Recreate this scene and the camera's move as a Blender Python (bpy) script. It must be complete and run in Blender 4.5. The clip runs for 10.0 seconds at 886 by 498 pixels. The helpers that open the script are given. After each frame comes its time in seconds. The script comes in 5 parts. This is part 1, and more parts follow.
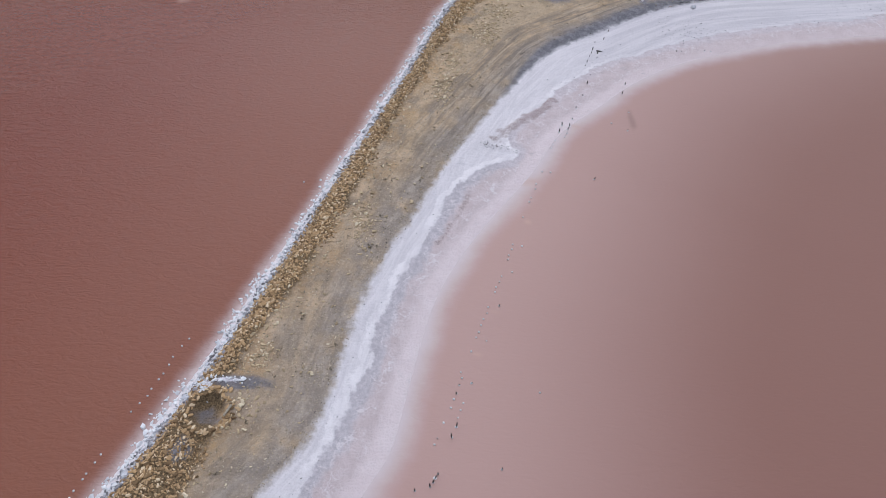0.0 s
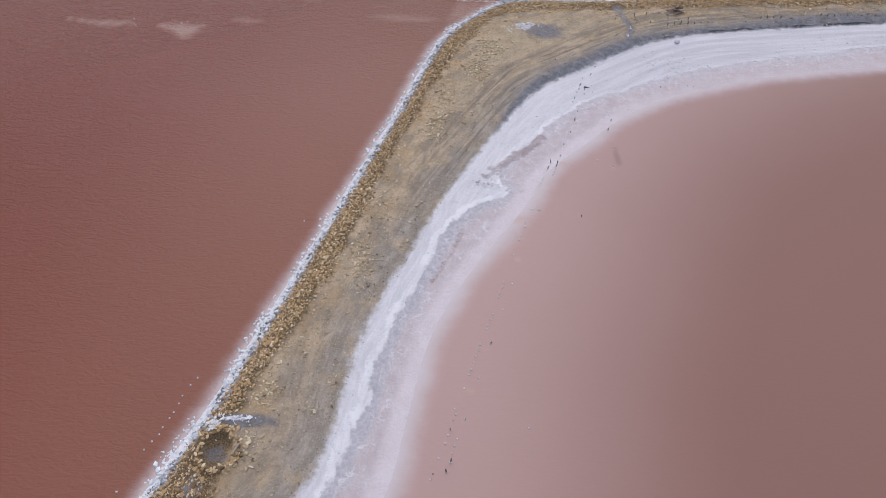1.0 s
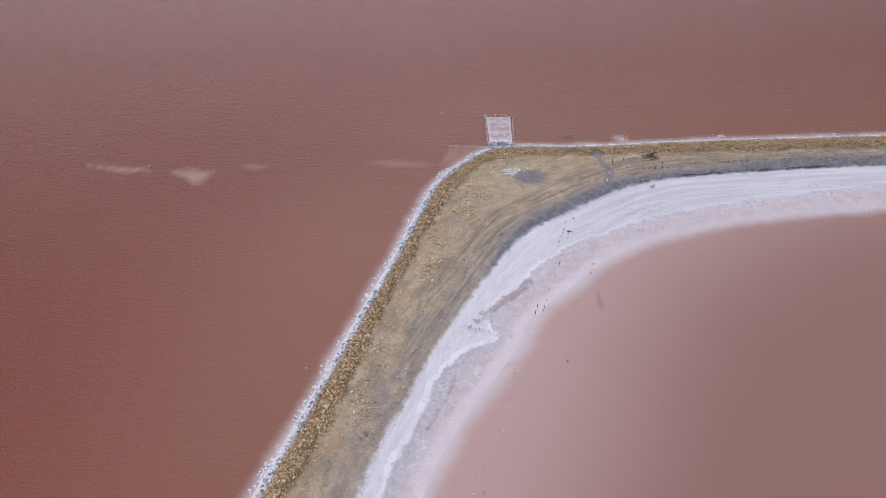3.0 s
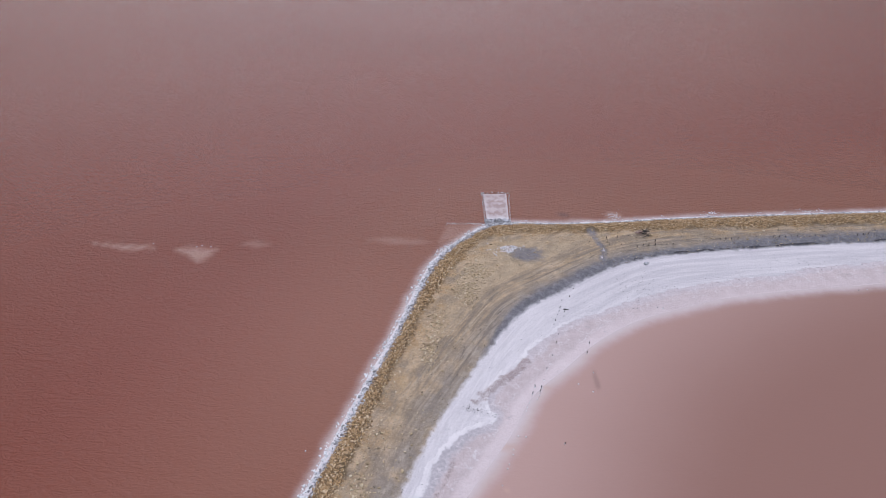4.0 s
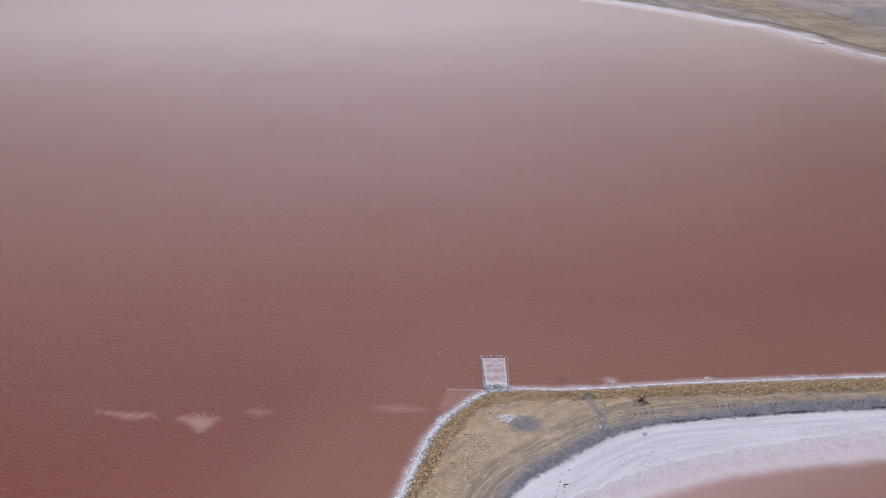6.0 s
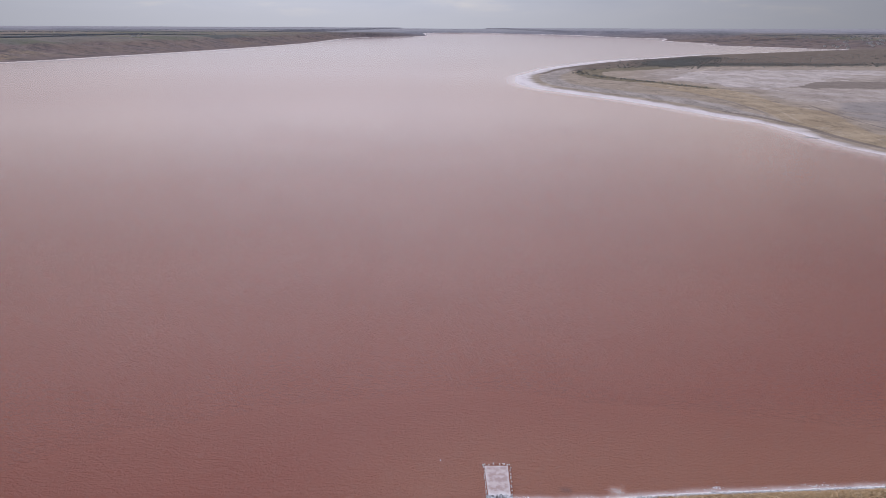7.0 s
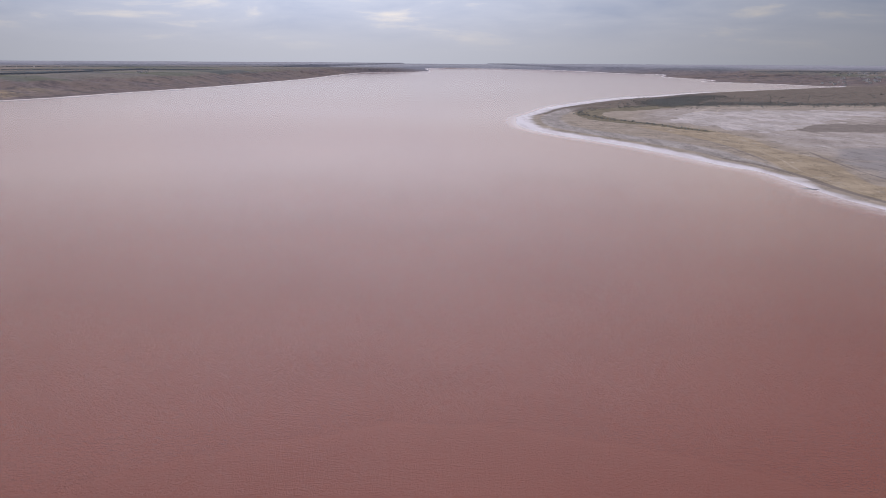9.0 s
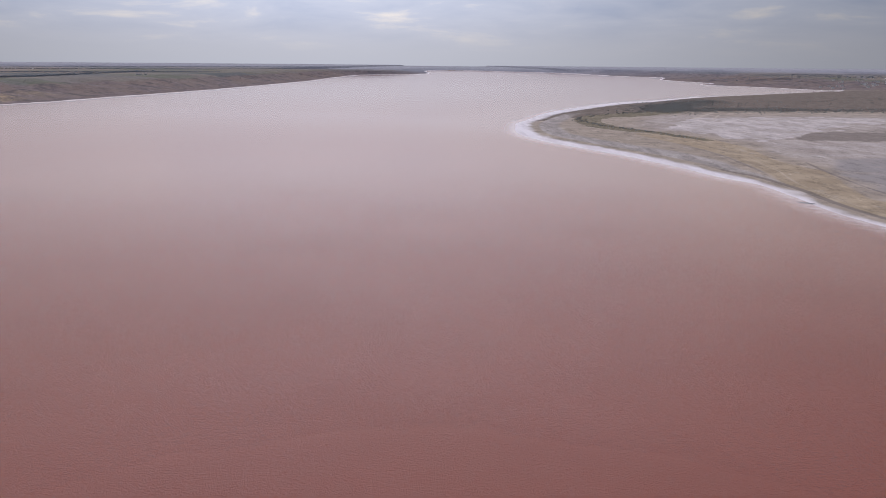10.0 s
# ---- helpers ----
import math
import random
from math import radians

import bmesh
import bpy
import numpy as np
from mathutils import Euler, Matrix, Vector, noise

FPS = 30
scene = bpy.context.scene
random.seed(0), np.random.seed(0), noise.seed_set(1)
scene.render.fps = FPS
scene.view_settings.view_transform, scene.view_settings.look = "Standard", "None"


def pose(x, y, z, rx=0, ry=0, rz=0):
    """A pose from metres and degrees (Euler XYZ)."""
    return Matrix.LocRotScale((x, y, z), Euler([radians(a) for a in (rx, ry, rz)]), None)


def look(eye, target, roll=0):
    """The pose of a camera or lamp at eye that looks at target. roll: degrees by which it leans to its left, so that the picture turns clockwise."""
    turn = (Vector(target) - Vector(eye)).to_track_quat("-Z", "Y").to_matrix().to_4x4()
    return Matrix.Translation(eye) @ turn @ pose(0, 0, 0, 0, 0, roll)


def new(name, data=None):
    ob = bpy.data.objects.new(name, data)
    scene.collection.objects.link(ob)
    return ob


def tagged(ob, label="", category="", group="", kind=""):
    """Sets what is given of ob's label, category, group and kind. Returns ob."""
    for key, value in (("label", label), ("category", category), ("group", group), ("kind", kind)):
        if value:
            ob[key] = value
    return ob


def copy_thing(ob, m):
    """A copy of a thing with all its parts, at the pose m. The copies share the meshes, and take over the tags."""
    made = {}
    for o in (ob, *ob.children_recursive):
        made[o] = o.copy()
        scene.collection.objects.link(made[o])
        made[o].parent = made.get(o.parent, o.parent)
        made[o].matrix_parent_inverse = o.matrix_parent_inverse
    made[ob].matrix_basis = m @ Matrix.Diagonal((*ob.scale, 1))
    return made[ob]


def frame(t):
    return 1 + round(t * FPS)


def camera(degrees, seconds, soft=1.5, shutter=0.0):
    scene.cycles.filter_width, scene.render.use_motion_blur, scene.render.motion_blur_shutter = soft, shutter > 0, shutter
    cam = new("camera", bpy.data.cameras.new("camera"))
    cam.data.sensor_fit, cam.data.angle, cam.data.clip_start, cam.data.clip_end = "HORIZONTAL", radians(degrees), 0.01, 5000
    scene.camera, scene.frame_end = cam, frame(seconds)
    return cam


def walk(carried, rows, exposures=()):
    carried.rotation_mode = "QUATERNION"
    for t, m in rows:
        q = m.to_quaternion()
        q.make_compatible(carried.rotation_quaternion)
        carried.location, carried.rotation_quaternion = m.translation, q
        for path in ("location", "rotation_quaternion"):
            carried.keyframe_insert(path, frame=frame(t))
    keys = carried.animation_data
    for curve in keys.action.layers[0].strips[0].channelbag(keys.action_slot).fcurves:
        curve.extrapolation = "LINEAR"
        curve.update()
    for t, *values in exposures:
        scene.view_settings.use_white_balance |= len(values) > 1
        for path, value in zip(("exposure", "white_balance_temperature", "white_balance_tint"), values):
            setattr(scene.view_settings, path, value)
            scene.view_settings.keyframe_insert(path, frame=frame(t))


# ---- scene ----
cam = camera(64.46, 10.0, soft=0.65)

# seconds, x, y, z, yaw, pitch, roll: a drone that climbs on the spot and lifts its view
PATH = [
    (0.0, 0.859, -3.730, 45.000, 1.026, -47.399, 0.189),
    (0.5, 0.907, -3.607, 47.414, 0.735, -47.394, 0.234),
    (1.0, 0.981, -3.479, 49.649, 0.487, -47.249, 0.220),
    (1.5, 1.014, -3.386, 51.701, 0.298, -46.277, 0.162),
    (2.0, 0.978, -3.195, 53.649, 0.134, -44.152, 0.175),
    (2.5, 0.991, -3.151, 55.437, -0.018, -41.971, 0.248),
    (2.7, 0.983, -3.147, 56.085, -0.071, -41.022, 0.262),
    (4.0, 0.836, -3.042, 60.242, -0.378, -34.795, 0.364),
    (4.5, 0.862, -2.897, 61.977, -0.338, -32.308, 0.358),
    (5.0, 0.877, -2.803, 63.719, -0.280, -29.850, 0.333),
    (5.5, 0.891, -2.821, 65.436, -0.258, -27.192, 0.350),
    (6.0, 0.953, -2.791, 67.121, -0.243, -24.353, 0.304),
    (6.2, 0.952, -2.749, 67.807, -0.198, -22.864, 0.283),
    (7.3, 1.175, -2.023, 71.581, 0.110, -15.672, 0.186),
    (7.5, 1.055, -1.820, 72.663, 0.160, -14.944, 0.176),
    (8.0, 0.710, -1.302, 75.677, 0.125, -14.879, 0.196),
    (8.5, 0.376, -0.817, 79.287, 0.109, -14.832, 0.282),
    (9.0, 0.155, -0.458, 83.308, 0.112, -14.891, 0.336),
    (9.5, 0.045, -0.201, 87.657, 0.091, -14.875, 0.419),
    (10.0, 0.000, -0.000, 92.158, -0.000, -14.830, 0.476),
]
walk(cam, [(t, pose(x, y, z, 90 + p, 0, w) @ pose(0, 0, 0, 0, 0, r)) for t, x, y, z, w, p, r in PATH],
     exposures=[(0, -0.15, 6470, 10.6), (2, -0.11, 6490, 12.6), (4, -0.10, 6520, 14.5), (6, -0.13, 6540, 15.0), (7.4, -0.10, 6540, 15.5), (10, -0.10, 6540, 15.5)])

# ---- world and sun ----
SUN_AZIMUTH, SUN_HEIGHT = -9.0, 48.0
sun_way = Vector((math.sin(radians(SUN_AZIMUTH)) * math.cos(radians(SUN_HEIGHT)),
                  math.cos(radians(SUN_AZIMUTH)) * math.cos(radians(SUN_HEIGHT)),
                  math.sin(radians(SUN_HEIGHT))))


def node(tree, kind, **settings):
    n = tree.nodes.new(kind)
    if "operation" in settings:
        n.operation = settings["operation"]
    if "interpolation_type" in settings:
        n.interpolation_type = settings["interpolation_type"]
    if "attribute_name" in settings:
        n.attribute_name = settings["attribute_name"]
    if "feature" in settings:
        n.feature = settings["feature"]
    if "data_type" in settings:
        n.data_type = settings["data_type"]
    return n


def build_world():
    world = bpy.data.worlds.new("overcast_sky")
    scene.world = world
    world.use_nodes = True
    t = world.node_tree
    t.nodes.clear()
    out = node(t, "ShaderNodeOutputWorld")
    sky = node(t, "ShaderNodeTexSky")
    sky.sky_type, sky.sun_disc = "NISHITA", False
    sky.sun_elevation, sky.sun_rotation = radians(SUN_HEIGHT), radians(SUN_AZIMUTH)
    sky.dust_density = 4.0
    clear = node(t, "ShaderNodeBackground")
    clear.inputs["Strength"].default_value = 0.1
    t.links.new(sky.outputs[0], clear.inputs["Color"])
    # cloud deck: the direction laid out on a flat layer, so that clouds crowd towards the horizon
    co = node(t, "ShaderNodeTexCoord")
    sep = node(t, "ShaderNodeSeparateXYZ")
    t.links.new(co.outputs["Generated"], sep.inputs[0])
    zz = node(t, "ShaderNodeMath", operation="MAXIMUM")
    t.links.new(sep.outputs["Z"], zz.inputs[0])
    zz.inputs[1].default_value = 0.0
    zp = node(t, "ShaderNodeMath", operation="ADD")
    t.links.new(zz.outputs[0], zp.inputs[0])
    zp.inputs[1].default_value = 0.16
    dx = node(t, "ShaderNodeMath", operation="DIVIDE")
    dy = node(t, "ShaderNodeMath", operation="DIVIDE")
    t.links.new(sep.outputs["X"], dx.inputs[0])
    t.links.new(zp.outputs[0], dx.inputs[1])
    t.links.new(sep.outputs["Y"], dy.inputs[0])
    t.links.new(zp.outputs[0], dy.inputs[1])
    flat = node(t, "ShaderNodeCombineXYZ")
    t.links.new(dx.outputs[0], flat.inputs[0])
    t.links.new(dy.outputs[0], flat.inputs[1])
    clouds = node(t, "ShaderNodeTexNoise")
    clouds.inputs["Scale"].default_value = 1.5
    clouds.inputs["Detail"].default_value = 8.0
    clouds.inputs["Roughness"].default_value = 0.55
    clouds.inputs["Distortion"].default_value = 0.3
    t.links.new(flat.outputs[0], clouds.inputs["Vector"])
    ramp = node(t, "ShaderNodeValToRGB")
    ramp.color_ramp.elements[0].position, ramp.color_ramp.elements[0].color = 0.30, CLOUD_DARK
    ramp.color_ramp.elements[1].position, ramp.color_ramp.elements[1].color = 0.70, CLOUD_LIGHT
    middle = ramp.color_ramp.elements.new(0.56)
    middle.color = CLOUD_MIDDLE
    t.links.new(clouds.outputs[0], ramp.inputs[0])
    # thin bright veil round the hidden sun
    dot = node(t, "ShaderNodeVectorMath", operation="DOT_PRODUCT")
    t.links.new(co.outputs["Generated"], dot.inputs[0])
    dot.inputs[1].default_value = sun_way
    top = node(t, "ShaderNodeMath", operation="MAXIMUM")
    t.links.new(dot.outputs["Value"], top.inputs[0])
    top.inputs[1].default_value = 0.0
    glow = node(t, "ShaderNodeMath", operation="POWER")
    t.links.new(top.outputs[0], glow.inputs[0])
    glow.inputs[1].default_value = 7.0
    gain = node(t, "ShaderNodeMath", operation="MULTIPLY_ADD")
    t.links.new(glow.outputs[0], gain.inputs[0])
    gain.inputs[1].default_value = VEIL
    gain.inputs[2].default_value = CLOUD_STRENGTH
    # an overcast sky is brightest overhead
    high = node(t, "ShaderNodeMath", operation="MULTIPLY_ADD")
    t.links.new(zz.outputs[0], high.inputs[0])
    high.inputs[1].default_value = ZENITH
    t.links.new(gain.outputs[0], high.inputs[2])
    # low down, the air is brighter on the sun's side than away from it
    toward = node(t, "ShaderNodeVectorMath", operation="DOT_PRODUCT")
    t.links.new(co.outputs["Generated"], toward.inputs[0])
    toward.inputs[1].default_value = Vector((sun_way.x, sun_way.y, 0)).normalized()
    ahead = node(t, "ShaderNodeMath", operation="MAXIMUM")
    t.links.new(toward.outputs["Value"], ahead.inputs[0])
    ahead.inputs[1].default_value = 0.0
    cube = node(t, "ShaderNodeMath", operation="POWER")
    t.links.new(ahead.outputs[0], cube.inputs[0])
    cube.inputs[1].default_value = 6.0
    away = node(t, "ShaderNodeMath", operation="SUBTRACT")
    away.inputs[0].default_value = 1.0
    t.links.new(cube.outputs[0], away.inputs[1])
    lowness = node(t, "ShaderNodeMapRange", interpolation_type="SMOOTHSTEP")
    t.links.new(sep.outputs["Z"], lowness.inputs["Value"])
    lowness.inputs["From Min"].default_value, lowness.inputs["From Max"].default_value = 0.25, 0.80
    lowness.inputs["To Min"].default_value, lowness.inputs["To Max"].default_value = -0.57, 0.0
    side = node(t, "ShaderNodeMath", operation="MULTIPLY_ADD")
    t.links.new(away.outputs[0], side.inputs[0])
    t.links.new(lowness.outputs[0], side.inputs[1])
    side.inputs[2].default_value = 1.0
    total = node(t, "ShaderNodeMath", operation="MULTIPLY")
    t.links.new(high.outputs[0], total.inputs[0])
    t.links.new(side.outputs[0], total.inputs[1])
    deck = node(t, "ShaderNodeBackground")
    t.links.new(ramp.outputs[0], deck.inputs["Color"])
    t.links.new(total.outputs[0], deck.inputs["Strength"])
    # the lowest air is an even grey haze
    low = node(t, "ShaderNodeMapRange", interpolation_type="SMOOTHSTEP")
    t.links.new(sep.outputs["Z"], low.inputs["Value"])
    low.inputs["From Min"].default_value, low.inputs["From Max"].default_value = 0.004, 0.075
    haze = node(t, "ShaderNodeBackground")
    haze.inputs["Color"].default_value = HAZE
    dim = node(t, "ShaderNodeMath", operation="MULTIPLY")
    t.links.new(side.outputs[0], dim.inputs[0])
    dim.inputs[1].default_value = CLOUD_STRENGTH
    t.links.new(dim.outputs[0], haze.inputs["Strength"])
    lower = node(t, "ShaderNodeMixShader")
    t.links.new(low.outputs[0], lower.inputs[0])
    t.links.new(haze.outputs[0], lower.inputs[1])
    t.links.new(deck.outputs[0], lower.inputs[2])
    mix = node(t, "ShaderNodeMixShader")
    mix.inputs[0].default_value = 0.86
    t.links.new(clear.outputs[0], mix.inputs[1])
    t.links.new(lower.outputs[0], mix.inputs[2])
    t.links.new(mix.outputs[0], out.inputs["Surface"])


CLOUD_DARK, CLOUD_MIDDLE, CLOUD_LIGHT, HAZE = (0.50, 0.62, 0.86, 1), (0.66, 0.76, 0.96, 1), (1.04, 1.03, 1.02, 1), (0.80, 0.87, 1.0, 1)
CLOUD_STRENGTH, VEIL, ZENITH = 0.73, 1.9, 0.30
build_world()
sun_lamp = bpy.data.lights.new("veiled_sun", "SUN")
sun_lamp.energy, sun_lamp.angle, sun_lamp.color = 1.0, radians(110), (1.0, 0.925, 0.83)
sun_ob = new("veiled_sun", sun_lamp)
sun_ob.matrix_world = look(sun_way * 200, (0, 0, 0))

# ---- materials ----


class Mat:
    """A node material with short calls; each returns a socket."""

    def __init__(self, name):
        self.m = bpy.data.materials.new(name)
        self.m.use_nodes = True
        self.t = self.m.node_tree
        self.b = self.t.nodes["Principled BSDF"]
        self.pos = node(self.t, "ShaderNodeNewGeometry").outputs["Position"]

    def put(self, value, socket):
        if isinstance(value, bpy.types.NodeSocket):
            self.t.links.new(value, socket)
        elif isinstance(value, tuple) and len(value) == 3 and len(socket.default_value) == 4:
            socket.default_value = (*value, 1)
        else:
            socket.default_value = value

    def attr(self, name):
        return node(self.t, "ShaderNodeAttribute", attribute_name=name).outputs["Fac"]

    def scaled(self, sx, sy, sz, turn=0):
        mp = node(self.t, "ShaderNodeMapping")
        self.t.links.new(self.pos, mp.inputs["Vector"])
        mp.inputs["Rotation"].default_value = (0, 0, radians(turn))
        mp.inputs["Scale"].default_value = (sx, sy, sz)
        return mp.outputs[0]

    def noise(self, scale, detail=4, rough=0.55, vector=None, distort=0.0):
        n = node(self.t, "ShaderNodeTexNoise")
        self.put(vector or self.pos, n.inputs["Vector"])
        n.inputs["Scale"].default_value = scale
        n.inputs["Detail"].default_value = detail
        n.inputs["Roughness"].default_value = rough
        n.inputs["Distortion"].default_value = distort
        return n.outputs[0]

    def warp(self, scale, amount):
        """The place, pushed about by noise."""
        n = node(self.t, "ShaderNodeTexNoise")
        self.put(self.pos, n.inputs["Vector"])
        n.inputs["Scale"].default_value = scale
        n.inputs["Detail"].default_value = 6.0
        shift = node(self.t, "ShaderNodeVectorMath", operation="MULTIPLY_ADD")
        self.put(n.outputs["Color"], shift.inputs[0])
        shift.inputs[1].default_value = (amount, amount, amount)
        self.put(self.pos, shift.inputs[2])
        return shift.outputs[0]

    def cells(self, scale, feature="F1", vector=None, out=0, rand=1.0):
        n = node(self.t, "ShaderNodeTexVoronoi", feature=feature)
        self.put(vector or self.pos, n.inputs["Vector"])
        n.inputs["Scale"].default_value = scale
        n.inputs["Randomness"].default_value = rand
        return n.outputs[out]

    def math(self, op, a, b=0.0, c=0.0):
        n = node(self.t, "ShaderNodeMath", operation=op)
        for value, socket in zip((a, b, c), n.inputs):
            self.put(value, socket)
        return n.outputs[0]

    def step(self, value, lo, hi):
        n = node(self.t, "ShaderNodeMapRange", interpolation_type="SMOOTHSTEP")
        self.put(value, n.inputs["Value"])
        flip = lo > hi
        n.inputs["From Min"].default_value, n.inputs["From Max"].default_value = min(lo, hi), max(lo, hi)
        n.inputs["To Min"].default_value, n.inputs["To Max"].default_value = (1, 0) if flip else (0, 1)
        return n.outputs[0]

    def mix(self, fac, a, b):
        n = node(self.t, "ShaderNodeMix", data_type="RGBA")
        self.put(fac, n.inputs["Factor"])
        self.put(a, n.inputs[6])
        self.put(b, n.inputs[7])
        return n.outputs[2]

    def gain(self, color, f):
        n = node(self.t, "ShaderNodeVectorMath", operation="SCALE")
        self.put(color, n.inputs[0])
        n.inputs["Scale"].default_value = f
        return n.outputs[0]

    def tint(self, color, rgb):
        n = node(self.t, "ShaderNodeVectorMath", operation="MULTIPLY")
        self.put(color, n.inputs[0])
        n.inputs[1].default_value = rgb
        return n.outputs[0]

    def bump(self, height, strength, distance, normal=None):
        n = node(self.t, "ShaderNodeBump")
        n.inputs["Strength"].default_value = strength
        n.inputs["Distance"].default_value = distance
        self.put(height, n.inputs["Height"])
        if normal:
            self.put(normal, n.inputs["Normal"])
        return n.outputs[0]

    def done(self, color, rough=0.8, normal=None, **more):
        self.put(color, self.b.inputs["Base Color"])
        self.put(rough, self.b.inputs["Roughness"])
        if normal:
            self.put(normal, self.b.inputs["Normal"])
        for key, value in more.items():
            self.put(value, self.b.inputs[key.replace("_", " ")])
        return self.m


def embankment_material():
    k = Mat("embankment_earth_and_salt")
    long = node(k.t, "ShaderNodeCombineXYZ")
    k.put(k.math("MULTIPLY", k.attr("along"), 0.3), long.inputs[0])
    k.put(k.math("MULTIPLY", k.attr("from_soil"), 2.4), long.inputs[1])
    bands = long.outputs[0]
    strata = node(k.t, "ShaderNodeCombineXYZ")
    k.put(k.math("MULTIPLY", k.attr("along"), 0.09), strata.inputs[0])
    k.put(k.math("MULTIPLY", k.attr("from_soil"), 1.5), strata.inputs[1])
    strata = strata.outputs[0]
    strip = node(k.t, "ShaderNodeCombineXYZ")
    k.put(k.attr("along"), strip.inputs[0])
    k.put(k.math("MULTIPLY", k.attr("from_soil"), 2.6), strip.inputs[1])
    lay = strip.outputs[0]
    wob = k.math("MULTIPLY_ADD", k.noise(1.1, 7, 0.68), 2.0, -1.0)
    wob2 = k.math("MULTIPLY_ADD", k.noise(0.28, 5, 0.6), 2.0, -1.0)
    a = k.math("MULTIPLY_ADD", wob, 0.5, k.attr("from_outer"))
    b = k.math("ADD", k.attr("from_riprap"), k.math("ADD", k.math("MULTIPLY", wob, 1.1), k.math("MULTIPLY", wob2, 1.2)))
    c = k.math("MULTIPLY_ADD", wob, 0.8, k.attr("from_soil"))
    d = k.math("ADD", k.attr("from_salt"), k.math("ADD", k.math("MULTIPLY", wob, 0.7), k.math("MULTIPLY", wob2, 1.2)))
    e = k.math("ADD", k.attr("from_pond"), k.math("ADD", k.math("MULTIPLY", wob, 0.3), k.math("MULTIPLY", wob2, 0.8)))
    mud = k.attr("mud")
    fine = k.noise(8.0, 8, 0.72)
    mid = k.noise(0.5, 6, 0.62)
    tracks = k.noise(0.22, 6, 0.62, lay, 0.5)
    # soil: sandy ochre with streaks drawn out along the embankment
    soil = k.mix(k.step(mid, 0.35, 0.66), (0.38, 0.287, 0.182), (0.51, 0.39, 0.255))
    soil = k.mix(k.math("MULTIPLY", k.step(tracks, 0.46, 0.60), 0.75), soil, (0.235, 0.196, 0.148))
    soil = k.mix(k.math("MULTIPLY", k.step(k.noise(0.5, 5, 0.6, lay), 0.56, 0.68), 0.6), soil, (0.40, 0.335, 0.245))
    ochre = k.math("MULTIPLY", k.step(k.noise(0.33, 6, 0.66), 0.44, 0.62), k.step(k.attr("from_riprap"), 4.5, 0.8))
    soil = k.mix(k.math("MULTIPLY", ochre, 0.8), soil, (0.41, 0.275, 0.138))
    grey = k.mix(k.step(k.noise(0.4, 7, 0.66, lay), 0.36, 0.66), (0.25, 0.22, 0.186), (0.385, 0.338, 0.285))
    soil = k.mix(k.math("MULTIPLY", k.attr("damp"), k.step(k.noise(0.30, 6, 0.62), 0.28, 0.58)), soil, grey)
    soil = k.mix(k.math("MULTIPLY", k.step(k.noise(1.7, 8, 0.78), 0.42, 0.68), 0.4), soil, (0.215, 0.175, 0.128))
    soil = k.mix(k.math("MULTIPLY", k.step(k.noise(6.5, 5, 0.7), 0.54, 0.66), 0.75), soil, (0.47, 0.40, 0.30))
    sandy = k.math("MULTIPLY", k.attr("sandy"), k.step(k.noise(0.25, 5, 0.6), 0.25, 0.55))
    soil = k.mix(k.math("MULTIPLY", sandy, 0.75), soil, k.mix(k.step(k.noise(0.9, 7, 0.68), 0.35, 0.68), (0.375, 0.295, 0.195), (0.46, 0.37, 0.25)))
    lines = k.math("MULTIPLY", k.step(k.noise(1.1, 6, 0.66, strata, 0.5), 0.47, 0.60), k.attr("worn"))
    soil = k.mix(k.math("MULTIPLY", lines, 0.75), soil, (0.20, 0.172, 0.142))
    pale = k.math("MULTIPLY", k.step(k.noise(1.5, 6, 0.66, strata, 0.4), 0.54, 0.64), k.attr("worn"))
    soil = k.mix(k.math("MULTIPLY", pale, 0.6), soil, (0.44, 0.375, 0.285))
    hair = k.math("MULTIPLY", k.step(k.noise(0.9, 5, 0.62, bands, 0.5), 0.58, 0.66), k.attr("worn"))
    soil = k.mix(k.math("MULTIPLY", hair, 0.5), soil, (0.13, 0.108, 0.088))
    speck = k.step(k.noise(4.2, 7, 0.78), 0.62, 0.70)
    soil = k.mix(k.math("MULTIPLY", speck, 0.6), soil, (0.085, 0.068, 0.052))
    soil = k.gain(soil, 1.22)
    # earth between the riprap stones, its colour darkened to stand in for shade
    shaded_gaps = k.mix(k.step(fine, 0.38, 0.62), (0.09, 0.064, 0.036), (0.29, 0.207, 0.113))
    col = k.mix(k.step(b, -0.5, 0.5), shaded_gaps, soil)
    # dark wet mud strip
    mudcol = k.mix(k.step(k.noise(1.6, 8, 0.72), 0.36, 0.66), (0.15, 0.153, 0.17), (0.27, 0.27, 0.29))
    col = k.mix(k.step(k.math("ADD", k.math("MULTIPLY", wob, 0.22), k.math("MULTIPLY_ADD", wob2, 0.3, mud)), 0.0, 1.0), col, mudcol)
    black = k.step(k.math("ADD", k.math("MULTIPLY", k.attr("black"), k.math("MULTIPLY_ADD", k.step(k.noise(0.16, 4, 0.6), 0.42, 0.58), 0.75, 0.25)), k.math("ADD", k.math("MULTIPLY", wob, 0.5), k.math("MULTIPLY_ADD", fine, 1.2, -0.6))), 0.45, 0.8)
    col = k.mix(black, col, (0.055, 0.056, 0.066))
    # white salt with a brighter ridge, grey cracked crust, pink-stained crust with rusty freckles
    salt = k.mix(k.step(k.noise(0.8, 7, 0.68, bands, 0.9), 0.34, 0.66), (0.70, 0.688, 0.705), (0.81, 0.80, 0.815))
